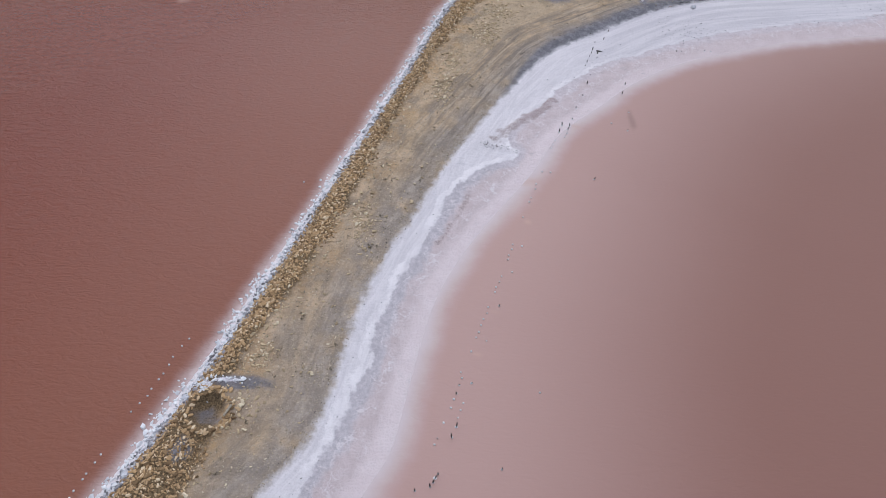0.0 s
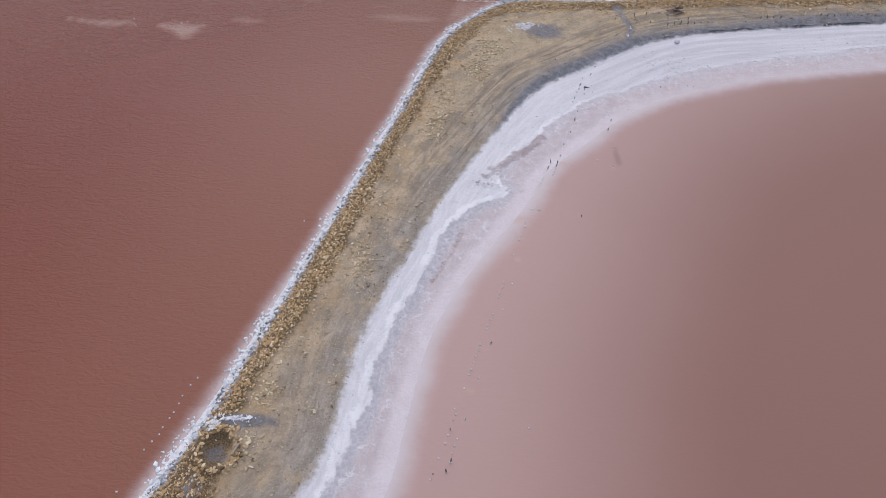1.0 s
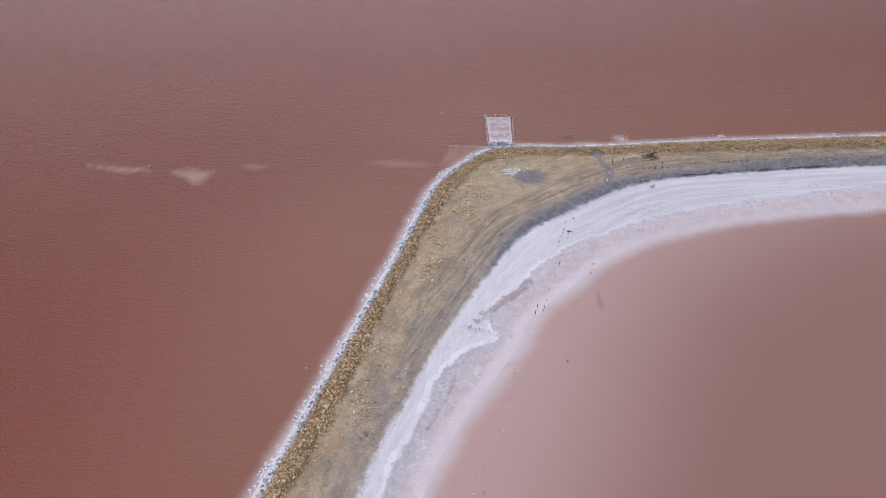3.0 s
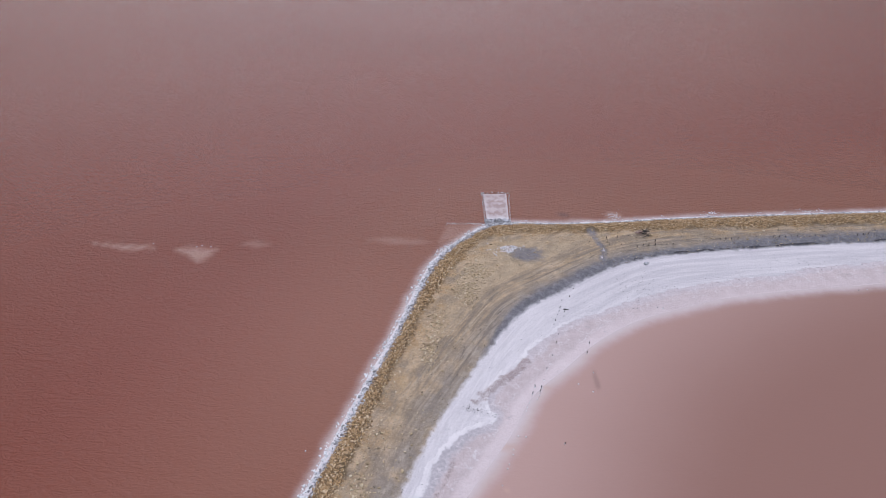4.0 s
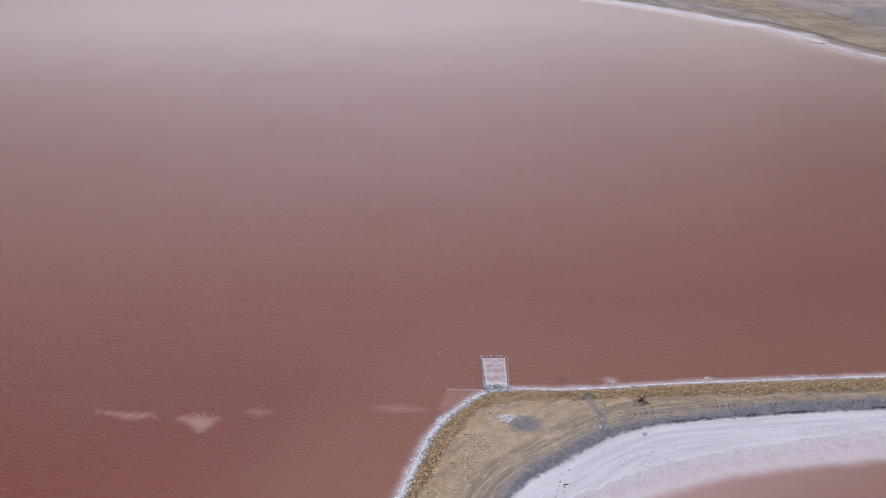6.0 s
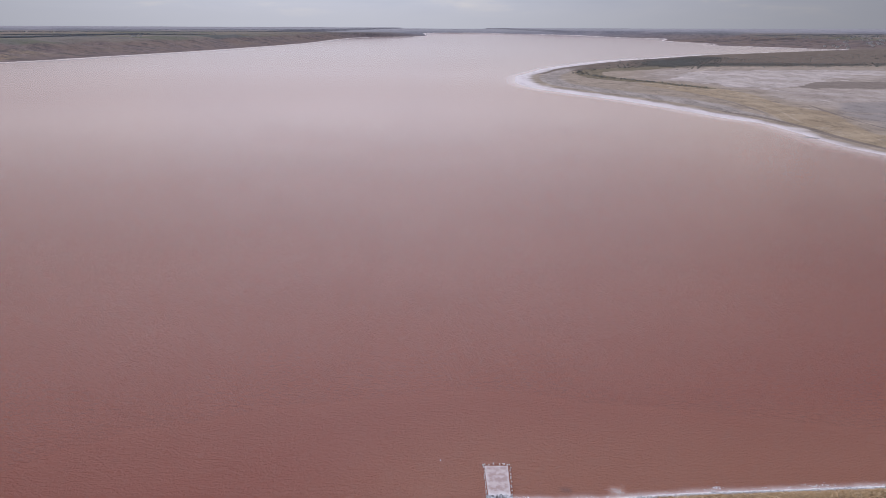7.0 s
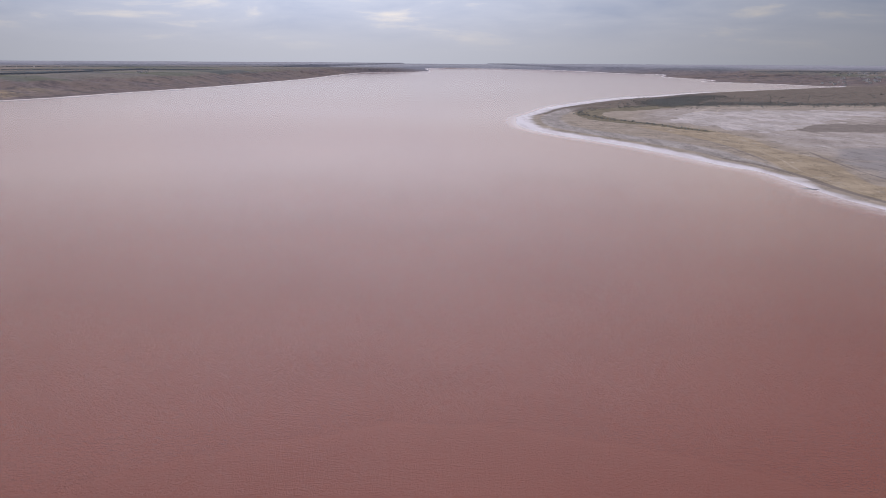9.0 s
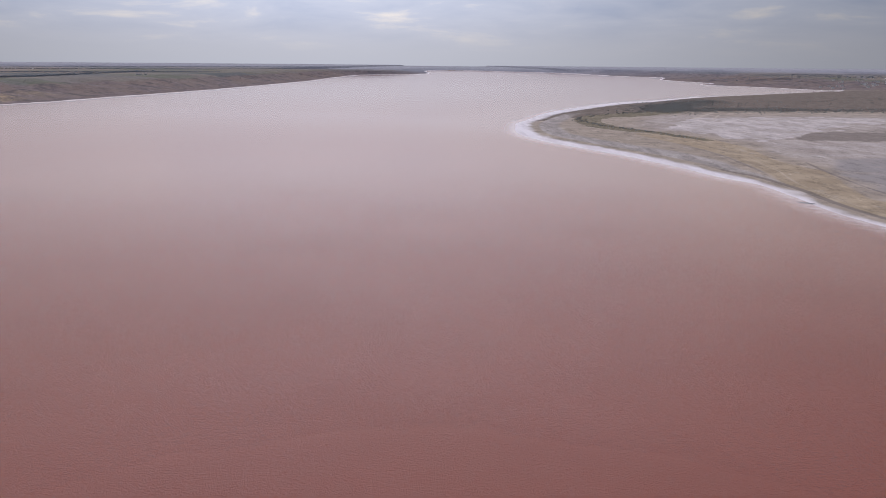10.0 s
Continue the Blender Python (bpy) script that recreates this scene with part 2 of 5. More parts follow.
    salt = k.mix(k.math("MULTIPLY", k.attr("far_salt"), 0.65), salt, k.mix(k.step(k.noise(0.8, 6, 0.64, strata, 0.4), 0.38, 0.64), (0.56, 0.55, 0.575), (0.73, 0.72, 0.74)))
    salt = k.mix(k.math("MULTIPLY", k.step(k.noise(4.2, 7, 0.78), 0.60, 0.70), 0.5), salt, (0.34, 0.31, 0.325))
    crack = k.cells(2.6, "DISTANCE_TO_EDGE", k.warp(2.4, 1.1))
    crack2 = k.cells(0.42, "DISTANCE_TO_EDGE", k.warp(0.8, 2.4))
    ridge = k.math("MULTIPLY", k.math("MAXIMUM", k.math("MULTIPLY", k.step(crack, 0.11, 0.02), 0.55), k.step(crack2, 0.03, 0.006)), k.step(k.noise(0.8, 4), 0.38, 0.60))
    crust = k.mix(k.step(k.noise(2.6, 8, 0.75), 0.34, 0.68), (0.47, 0.45, 0.475), (0.645, 0.62, 0.645))
    rosy = k.mix(k.step(k.noise(1.3, 8, 0.72), 0.34, 0.68), (0.60, 0.535, 0.545), (0.72, 0.675, 0.69))
    crust = k.mix(k.math("MULTIPLY", k.attr("rosy"), 0.8), crust, rosy)
    pink = k.mix(k.step(k.noise(0.6, 7, 0.64), 0.3, 0.7), (0.60, 0.515, 0.51), (0.68, 0.60, 0.60))
    rust = k.math("MULTIPLY", k.step(k.noise(3.4, 8, 0.82), 0.55, 0.68), k.step(k.noise(0.45, 4), 0.44, 0.62))
    bed = k.mix(k.math("MULTIPLY", rust, 0.75), pink, (0.37, 0.30, 0.295))
    lip = k.mix(k.step(k.noise(0.5, 5, 0.6), 0.3, 0.7), (0.74, 0.655, 0.655), (0.79, 0.715, 0.715))
    crest = k.step(k.math("ABSOLUTE", k.math("ADD", d, 0.4)), 0.42, 0.2)
    col = k.mix(k.step(c, -0.35, 0.5), col, salt)
    crest = k.math("MULTIPLY", crest, k.math("MULTIPLY_ADD", k.attr("far_salt"), -0.75, 1.0))
    col = k.mix(k.math("MULTIPLY", crest, k.step(k.noise(0.25, 4, 0.6, lay), 0.35, 0.6)), col, (0.88, 0.875, 0.885))
    col = k.mix(k.step(d, -0.1, 0.18), col, crust)
    col = k.mix(k.step(k.math("ADD", d, -1.0), -0.4, 0.5), col, bed)
    wet = k.math("MULTIPLY", k.step(d, 0.0, 0.6), k.step(e, -0.9, -1.6))
    col = k.mix(k.math("MULTIPLY", k.math("MULTIPLY", ridge, wet), 0.85), col, (0.80, 0.775, 0.785))
    edge = k.math("MAXIMUM", k.step(e, -1.9, -0.9), k.step(k.attr("from_pond"), -0.7, -0.15))
    lip = k.mix(k.attr("lip"), pink, lip)
    col = k.mix(edge, col, lip)
    col = k.mix(k.math("MULTIPLY", k.step(k.math("MULTIPLY_ADD", wob, 0.5, k.attr("spit")), 0.6, 1.1), k.step(fine, 0.5, 0.62)), col, (0.33, 0.30, 0.31))
    col = k.mix(k.math("MULTIPLY", k.step(k.math("MULTIPLY_ADD", wob, 0.5, k.attr("rust")), 0.35, 0.75), k.step(fine, 0.35, 0.6)), col, (0.36, 0.275, 0.26))
    # salt film on the lake side and round the brine pools
    film = k.mix(k.step(fine, 0.38, 0.60), (0.22, 0.212, 0.22), (0.55, 0.54, 0.57))
    film = k.mix(k.step(a, 0.95, 0.4), film, (0.84, 0.825, 0.83))
    col = k.mix(k.step(a, 1.45, 0.9), col, film)
    pool = k.math("ADD", k.attr("pool"), k.math("ADD", k.math("MULTIPLY_ADD", wob2, 0.7, k.math("MULTIPLY", wob, 0.7)), k.math("MULTIPLY_ADD", fine, 0.8, -0.4)))
    col = k.mix(k.math("MULTIPLY", k.step(pool, 0.15, 1.0), 0.9), col, mudcol)
    bloom = k.math("ADD", k.attr("bloom"), k.math("ADD", k.math("MULTIPLY", wob, 0.9), k.math("MULTIPLY_ADD", fine, 0.7, -0.35)))
    col = k.mix(k.step(bloom, 0.50, 0.66), col, (0.70, 0.695, 0.74))
    rel = k.math("ADD", k.noise(2.5, 8, 0.7), k.math("MULTIPLY", k.noise(14.0, 4, 0.6), 0.35))
    rel = k.math("MULTIPLY_ADD", k.math("MULTIPLY", ridge, wet), 0.15, rel)
    return k.done(k.tint(col, (1.05, 0.985, 0.97)), 0.85, k.bump(rel, 1.0, 0.15), Specular_IOR_Level=0.25)


def water_material(name, deep, shallow, rim, pond):
    k = Mat(name)
    big = k.noise(0.012, 4, 0.5)
    mid = k.noise(0.15, 5, 0.6)
    dep = k.math("ADD", k.attr("depth"), k.math("MULTIPLY_ADD", mid, 1.4, -0.7))
    dep = k.math("ADD", dep, k.math("MULTIPLY_ADD", k.noise(0.7, 5, 0.65), 0.7, -0.35))
    col = k.mix(k.step(big, 0.3, 0.7), deep[0], deep[1])
    col = k.mix(k.step(k.math("ADD", dep, k.attr("east_shift")), 36.0 if pond else 34.0, 1.0), col, shallow)
    # settled salt shows as a pale glow along the shores
    col = k.mix(k.math("POWER", k.step(dep, 2.4 if pond else 2.4, -0.3), 1.5 if pond else 2.8), col, rim)
    col = k.mix(k.math("MULTIPLY", k.attr("shoal"), k.step(k.noise(0.7, 5, 0.6), -0.3, 0.6)), col, (0.54, 0.335, 0.265))
    col = k.mix(k.attr("pale"), col, (0.36, 0.235, 0.22))
    # distance haze is put into the colour: far water turns greyer
    col = k.mix(k.attr("water_haze"), col, (0.155, 0.108, 0.112))
    col = k.mix(k.attr("weed"), col, (0.10, 0.045, 0.04))
    # wind ripples: crests lie across the wind, in gusty fields
    gust = k.step(k.noise(0.011, 3, 0.5), 0.2, 0.75)
    gust = k.math("MULTIPLY", k.math("MULTIPLY_ADD", gust, 0.4, 0.6), k.attr("open"))
    r1 = k.noise(0.95, 6, 0.62, k.scaled(0.9, 1.6, 1.0, 8), 1.3)
    r2 = k.noise(3.0, 2, 0.5, k.scaled(0.5, 2.0, 1.0, -7))
    h = k.math("MULTIPLY", k.math("ADD", r1, k.math("MULTIPLY", r2, 0.25)), k.math("MULTIPLY_ADD", gust, 0.85, k.math("MULTIPLY_ADD", k.attr("reach"), -0.15, 0.15)))
    # far off, the ripples are too small to tell apart and only dull the gloss
    rough = k.math("MULTIPLY_ADD", k.attr("reach"), 0.14, 0.1)
    return k.done(col, rough, k.bump(h, RIPPLE * (0.2 if pond else 1.0), 0.3), IOR=1.35, Specular_IOR_Level=k.math("MULTIPLY_ADD", k.attr("reach"), -0.17, 0.5))


RIPPLE = 1.0
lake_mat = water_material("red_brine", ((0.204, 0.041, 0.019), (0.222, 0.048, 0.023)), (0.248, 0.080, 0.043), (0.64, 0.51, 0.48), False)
pond_mat = water_material("pink_brine", ((0.278, 0.130, 0.098), (0.292, 0.139, 0.104)), (0.485, 0.294, 0.250), (0.63, 0.52, 0.51), True)
bank_mat = embankment_material()


def land_material():
    k = Mat("shore_land_and_fields")
    n1 = k.math("MULTIPLY_ADD", k.noise(0.012, 6, 0.62), 2.0, -1.0)
    n2 = k.noise(0.03, 7, 0.66, k.scaled(0.6, 1.0, 1.0, 20))
    n3 = k.noise(0.006, 5, 0.6)
    fine = k.noise(0.22, 6, 0.72, k.scaled(1.0, 0.5, 1.0, 10))
    streak = k.noise(0.05, 7, 0.7, k.scaled(1.0, 0.22, 1.0, -58))
    sand = k.mix(k.step(n2, 0.36, 0.66), (0.27, 0.232, 0.19), (0.37, 0.32, 0.265))
    flats = k.mix(k.step(k.noise(0.014, 8, 0.7, k.scaled(1.2, 0.6, 1, 20)), 0.38, 0.62), (0.285, 0.25, 0.225), (0.39, 0.352, 0.325))
    scrub = k.mix(k.step(k.noise(0.045, 8, 0.75), 0.38, 0.64), (0.122, 0.102, 0.085), (0.195, 0.163, 0.138))
    slope = k.mix(k.step(k.noise(0.055, 9, 0.8, k.scaled(1.2, 0.9, 1.0, 35)), 0.38, 0.64), (0.125, 0.105, 0.110), (0.215, 0.178, 0.172))
    slope = k.mix(k.math("MULTIPLY", k.step(k.noise(0.009, 6, 0.65), 0.42, 0.58), 0.75), slope, (0.195, 0.155, 0.135))
    slope = k.mix(k.math("MULTIPLY", k.step(k.noise(0.02, 8, 0.74, k.scaled(0.8, 1.0, 1.0, 30)), 0.50, 0.60), 0.7), slope, (0.082, 0.078, 0.082))
    slope = k.mix(k.math("MULTIPLY", k.step(k.math("MULTIPLY_ADD", n1, 0.6, k.attr("sandy")), 0.35, 0.9), k.step(k.noise(0.03, 7, 0.72), 0.40, 0.60)), slope, (0.33, 0.262, 0.175))
    cell = k.cells(0.0028, "F1", k.scaled(0.55, 1.3, 1.0, 14), 1)
    sep = node(k.t, "ShaderNodeSeparateColor")
    k.put(cell, sep.inputs[0])
    field = k.mix(k.step(sep.outputs[0], 0.2, 0.8), (0.13, 0.138, 0.105), (0.215, 0.185, 0.16))
    field = k.mix(k.step(sep.outputs[1], 0.7, 0.9), field, (0.105, 0.115, 0.115))
    field = k.mix(k.math("MULTIPLY", k.step(n3, 0.4, 0.65), 0.5), field, (0.16, 0.16, 0.165))
    tan = k.mix(k.step(n2, 0.36, 0.66), (0.30, 0.243, 0.168), (0.385, 0.318, 0.226))
    tan = k.mix(k.math("MULTIPLY", k.step(streak, 0.5, 0.62), 0.55), tan, (0.225, 0.186, 0.14))
    col = k.mix(k.attr("flat"), sand, flats)
    col = k.mix(k.math("MULTIPLY", k.step(k.math("MULTIPLY_ADD", n1, 0.5, k.attr("dune")), 0.32, 0.7), 0.9), col, tan)
    mott = k.noise(0.11, 7, 0.75, k.scaled(1.0, 0.45, 1.0, 12))
    col = k.mix(k.math("MULTIPLY", k.step(mott, 0.55, 0.66), 0.5), col, (0.16, 0.145, 0.115))
    col = k.mix(k.math("MULTIPLY", k.step(k.noise(0.06, 6, 0.7, k.scaled(1.0, 0.4, 1.0, -14)), 0.56, 0.68), 0.4), col, (0.42, 0.395, 0.365))
    salty = k.mix(k.step(k.noise(0.03, 8, 0.72, k.scaled(1.0, 0.5, 1.0, 15)), 0.40, 0.62), (0.37, 0.338, 0.318), (0.50, 0.465, 0.455))
    col = k.mix(k.step(k.math("ADD", k.attr("pan"), k.math("ADD", k.math("MULTIPLY", n1, 0.35), k.math("MULTIPLY_ADD", fine, 0.6, -0.3))), 0.2, 0.75), col, salty)
    col = k.mix(k.step(k.math("MULTIPLY_ADD", n1, 0.35, k.attr("scrub")), 0.4, 0.6), col, scrub)
    olive = k.mix(k.step(fine, 0.4, 0.62), (0.125, 0.112, 0.078), (0.23, 0.2, 0.145))
    col = k.mix(k.step(k.math("ADD", k.attr("hook"), k.math("MULTIPLY_ADD", fine, 0.8, -0.4)), 0.35, 0.65), col, olive)
    hi = k.mix(k.step(k.math("MULTIPLY_ADD", n1, 0.4, k.attr("plateau")), 0.25, 0.8), slope, field)
    # distance haze is put into the colour: far country blue-grey, the horizon rim paler
    hi = k.mix(k.attr("far_haze"), hi, k.mix(k.step(k.noise(0.004, 5, 0.6), 0.4, 0.6), (0.185, 0.195, 0.235), (0.25, 0.256, 0.295)))
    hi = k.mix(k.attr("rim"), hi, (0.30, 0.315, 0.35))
    hi = k.mix(k.step(k.math("MULTIPLY_ADD", n1, 0.4, k.attr("chalk")), 0.35, 0.75), hi, (0.46, 0.41, 0.38))
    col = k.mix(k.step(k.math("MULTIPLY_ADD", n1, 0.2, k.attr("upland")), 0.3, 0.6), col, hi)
    wet = k.mix(k.step(streak, 0.42, 0.6), (0.27, 0.248, 0.232), (0.365, 0.338, 0.318))
    col = k.mix(k.step(k.math("MULTIPLY_ADD", n1, 0.3, k.attr("damp")), 0.2, 0.9), col, wet)
    col = k.mix(k.math("MULTIPLY", k.step(k.math("MULTIPLY_ADD", n1, 0.35, k.attr("mudflat")), 0.25, 0.85), 0.85), col, (0.185, 0.160, 0.143))
    col = k.mix(k.math("MULTIPLY", k.step(k.math("MULTIPLY_ADD", n1, 0.3, k.attr("grey")), 0.1, 1.1), k.step(n2, 0.2, 0.55)), col, (0.265, 0.25, 0.246))
    col = k.mix(k.step(k.math("MULTIPLY_ADD", n1, 0.12, k.attr("track")), 0.3, 0.75), col, (0.45, 0.40, 0.335))
    col = k.mix(k.step(k.math("MULTIPLY_ADD", n1, 0.5, k.attr("crust")), 0.15, 0.9), col, k.mix(k.step(streak, 0.4, 0.6), (0.59, 0.565, 0.585), (0.70, 0.69, 0.72)))
    # dry tufts, ruts and damp spots
    tuft = k.step(k.noise(0.055, 9, 0.8, k.scaled(1.3, 0.55, 1.0, -18)), 0.50, 0.60)
    col = k.mix(k.math("MULTIPLY", tuft, k.math("MULTIPLY_ADD", k.attr("crust"), -0.55, 0.6)), col, k.gain(col, 0.62))
    chips = k.step(k.noise(0.04, 9, 0.8, k.scaled(1.3, 0.5, 1.0, 25)), 0.53, 0.62)
    col = k.mix(k.math("MULTIPLY", chips, k.math("MULTIPLY_ADD", k.attr("crust"), -0.5, 0.5)), col, k.gain(col, 1.4))
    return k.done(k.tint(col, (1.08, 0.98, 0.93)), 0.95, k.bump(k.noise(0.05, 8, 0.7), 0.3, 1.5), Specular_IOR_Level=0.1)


land_mat = land_material()


def stone_material(name, c0, c1, c2, salted=0.0):
    k = Mat(name)
    info = node(k.t, "ShaderNodeObjectInfo").outputs["Random"]
    isl = node(k.t, "ShaderNodeNewGeometry").outputs["Random Per Island"]
    pick = k.math("FRACT", k.math("ADD", k.math("MULTIPLY", info, 7.3), isl))
    col = k.mix(k.step(pick, 0.0, 0.6), c0, c1)
    col = k.mix(k.step(pick, 0.72, 1.0), col, c2)
    grain = k.noise(9.0, 7, 0.7)
    col = k.mix(k.math("MULTIPLY", k.step(grain, 0.5, 0.75), 0.5), col, c0)
    if salted:
        col = k.mix(k.math("MULTIPLY", k.step(k.noise(2.0, 5, 0.6), 0.65 - salted * 0.4, 0.8 - salted * 0.4), 1.0), col, (0.70, 0.69, 0.72))
    return k.done(col, 0.9, k.bump(grain, 0.6, 0.05), Specular_IOR_Level=0.2)


stone_mat = stone_material("ochre_limestone", (0.19, 0.118, 0.062), (0.55, 0.355, 0.185), (0.82, 0.65, 0.44))
salted_mat = stone_material("salt_crusted_stone", (0.17, 0.158, 0.155), (0.34, 0.325, 0.335), (0.66, 0.65, 0.68), 0.42)
salt_mat = stone_material("white_salt", (0.70, 0.685, 0.69), (0.83, 0.815, 0.82), (0.88, 0.87, 0.87))


def wood_material():
    k = Mat("weathered_post_wood")
    g = k.noise(6.0, 6, 0.65, k.scaled(6, 6, 0.7))
    return k.done(k.mix(k.step(g, 0.35, 0.68), (0.035, 0.028, 0.025), (0.13, 0.105, 0.09)), 0.85, k.bump(g, 0.5, 0.02))


wood_mat = wood_material()

# ---- plan: curves on the ground, in metres ----


def smooth(points, n=8):
    """A Catmull-Rom line through the points."""
    p = np.array(points, float)
    p = np.vstack([2 * p[0] - p[1], p, 2 * p[-1] - p[-2]])
    u = np.linspace(0, 1, n, endpoint=False)[:, None]
    out = [0.5 * (2 * b + (c - a) * u + (2 * a - 5 * b + 4 * c - d) * u ** 2 + (3 * b - a - 3 * c + d) * u ** 3)
           for a, b, c, d in zip(p, p[1:], p[2:], p[3:])]
    return np.vstack(out + [p[-2][None]])


def off(line, xy, along=False):
    """How far the places lie to the right of the line (left: negative); with along, also how far on they lie."""
    a, b = line[:-1], line[1:]
    v = b - a
    ll = (v ** 2).sum(1)
    out, on = np.empty(len(xy)), np.empty(len(xy))
    run = np.concatenate([[0], np.cumsum(np.sqrt(ll))])
    av = (a * v).sum(1)
    for i in range(0, len(xy), 8000):
        q = np.asarray(xy[i:i + 8000], np.float32)
        h = np.clip((q @ v.T.astype(np.float32) - av.astype(np.float32)) / ll.astype(np.float32), 0, 1)
        dx = q[:, :1] - a[:, 0].astype(np.float32) - h * v[:, 0].astype(np.float32)
        dy = q[:, 1:] - a[:, 1].astype(np.float32) - h * v[:, 1].astype(np.float32)
        d2 = dx * dx + dy * dy
        j = d2.argmin(1)
        k = np.arange(len(j))
        cross = v[j, 0] * (q[:, 1] - a[j, 1]) - v[j, 1] * (q[:, 0] - a[j, 0])
        out[i:i + 8000] = np.sqrt(d2[k, j]) * np.where(cross > 0, -1, 1)
        on[i:i + 8000] = run[j] + h[k, j] * np.sqrt(ll[j])
    return (out, on) if along else out


def inside(poly, xy):
    x, y = xy[:, 0], xy[:, 1]
    odd = np.zeros(len(xy), bool)
    for (x0, y0), (x1, y1) in zip(poly, np.roll(poly, -1, 0)):
        if y0 != y1:
            odd ^= ((y0 > y) != (y1 > y)) & (x < (x1 - x0) * (y - y0) / (y1 - y0) + x0)
    return odd


def sm(v, lo, hi):
    u = np.clip((v - lo) / (hi - lo), 0, 1)
    return u * u * (3 - 2 * u)


def area(poly, xy, soft, within=None, wobble=0.0, size=40.0):
    """One inside the outline, nought outside, with a soft edge."""
    poly = np.array(poly, float)
    out = np.zeros(len(xy))
    on = np.arange(len(xy)) if within is None else np.flatnonzero(within)
    q = xy[on]
    ring = poly if np.allclose(poly[0], poly[-1]) else np.vstack([poly, poly[:1]])
    d = np.abs(off(ring, q)) * np.where(inside(poly, q), 1, -1)
    out[on] = sm(d + wobble * wave_sum(q[:, 0], q[:, 1], size, 77), -soft, soft)
    return out


OUTER = smooth([(-46, -40), (-28.6, 0), (-25.3, 7.5), (-22.3, 14.5), (-18.1, 24.4), (-15.6, 31.7), (-11.8, 43.3), (-8.2, 54.8), (-4.9, 65), (-2, 75),
                (0.3, 81.2), (3.5, 85.7), (8, 89.9), (13, 91), (20, 90.9), (30, 91.6), (39, 92.6), (56, 93.7), (74, 94.8), (130, 98), (420, 112)])
RIPRAP = smooth([(-40, -40), (-22, 0), (-18.6, 8.5), (-16.4, 15), (-15.2, 21), (-14.8, 25.7), (-13.4, 29.5), (-11.4, 34.2), (-9.3, 41), (-7.4, 47.2), (-5.7, 54.2),
                 (-2, 65.7), (1.4, 74.6), (3.8, 79.7), (8.1, 85.4), (14.9, 87.1), (23.3, 87.2), (31.8, 87.9), (44.7, 88.5), (68, 90), (130, 94), (420, 108)])
SOIL = smooth([(-36, -40), (-18, 2), (-14.6, 10), (-11.8, 15.2), (-9.4, 18.5), (-8.1, 22), (-7.5, 25.9), (-6.4, 31.9), (-4.5, 37.6), (-2.3, 42.6), (0.2, 49), (3, 54.4),
               (6.8, 61.3), (11.7, 68.7), (17.4, 73.1), (22.4, 76.7), (27.7, 79.9), (34.5, 82), (43, 83.2), (51.5, 84.2), (66, 85.5), (130, 90), (420, 104)])
SALT = smooth([(-34, -40), (-15, 2), (-11.8, 9.8), (-9.2, 15.2), (-7.2, 19.8), (-6, 23.5), (-5.1, 27.5), (-3.7, 33.2), (-1.6, 38.3), (0.8, 44.6), (4.2, 48.7), (7.4, 50.4), (6.5, 52.4), (6.9, 54.6),
               (10.3, 58.8), (15.9, 65), (22.4, 69.2), (32, 73.2), (41, 75.9), (49, 77.2), (63.4, 80.2), (130, 86), (420, 100)])
POND = smooth([(-30, -40), (-10.5, 2), (-7.2, 9.8), (-4.8, 15.3), (-3.1, 18.6), (-2.2, 23.1), (-0.8, 30.3), (0.9, 35.1), (3.9, 40.6), (8.4, 47.5), (11.7, 53.7), (16.4, 58.6),
               (21.4, 63.5), (27.4, 67.4), (35.4, 70.4), (43, 72.5), (61, 75), (130, 82), (420, 97)])
SPIT = smooth([(4.0, 52.0), (4.9, 51.6), (6.5, 51.3), (7.5, 50.6)])
SPIT_BACK = smooth([(5.0, 52.9), (6.2, 54.3), (8.0, 56.1), (10.3, 58.0), (11.6, 59.6)])
CRUST_SCAR = smooth([(2.5, 44.9), (1.7, 42.6), (0.8, 40.6), (-0.4, 38.2)])
CAPE = smooth([(415, 140), (296, 330), (266, 415), (259, 463), (260, 506), (258, 560), (240, 596), (223, 655), (200, 723), (168, 790), (125, 879), (106, 972),
               (118, 1117), (147, 1209), (193, 1356), (256, 1495), (354, 1668), (458, 1811), (558, 1899), (633, 1990), (748, 2131), (900, 2245), (1384, 2652)], 4)
BEACH = smooth([(420, 140), (300, 330), (271, 421), (265, 485), (267, 535), (261, 589), (247, 625), (235, 682), (216, 737), (194, 787), (153, 876), (130, 968),
                (140, 1113), (166, 1204), (209, 1327), (264, 1432), (352, 1580), (438, 1707), (504, 1768), (594, 1894), (726, 2062), (907, 2240), (1384, 2645)], 4)
FAR = smooth([(1500, 2720), (1394, 3157), (1255, 3534), (1400, 3800), (1404, 4683), (1658, 5537), (1467, 6196), (1316, 7906), (813, 9200),
              (100, 10500), (-230, 9054), (-163, 6604), (-609, 5713), (-690, 4731), (-679, 3669), (-707, 3151), (-760, 2507), (-809, 2116),
              (-858, 1859), (-885, 1634), (-928, 1494), (-1010, 1200), (-1100, 600), (-1000, -900)], 4)
LAKE = np.vstack([CAPE, FAR, [(420, -900)]])
DUNE_LOW = smooth([(420, 200), (310, 360), (276, 429), (274, 548), (285, 627), (290, 754), (272, 869), (255, 960), (250, 1040)], 6)
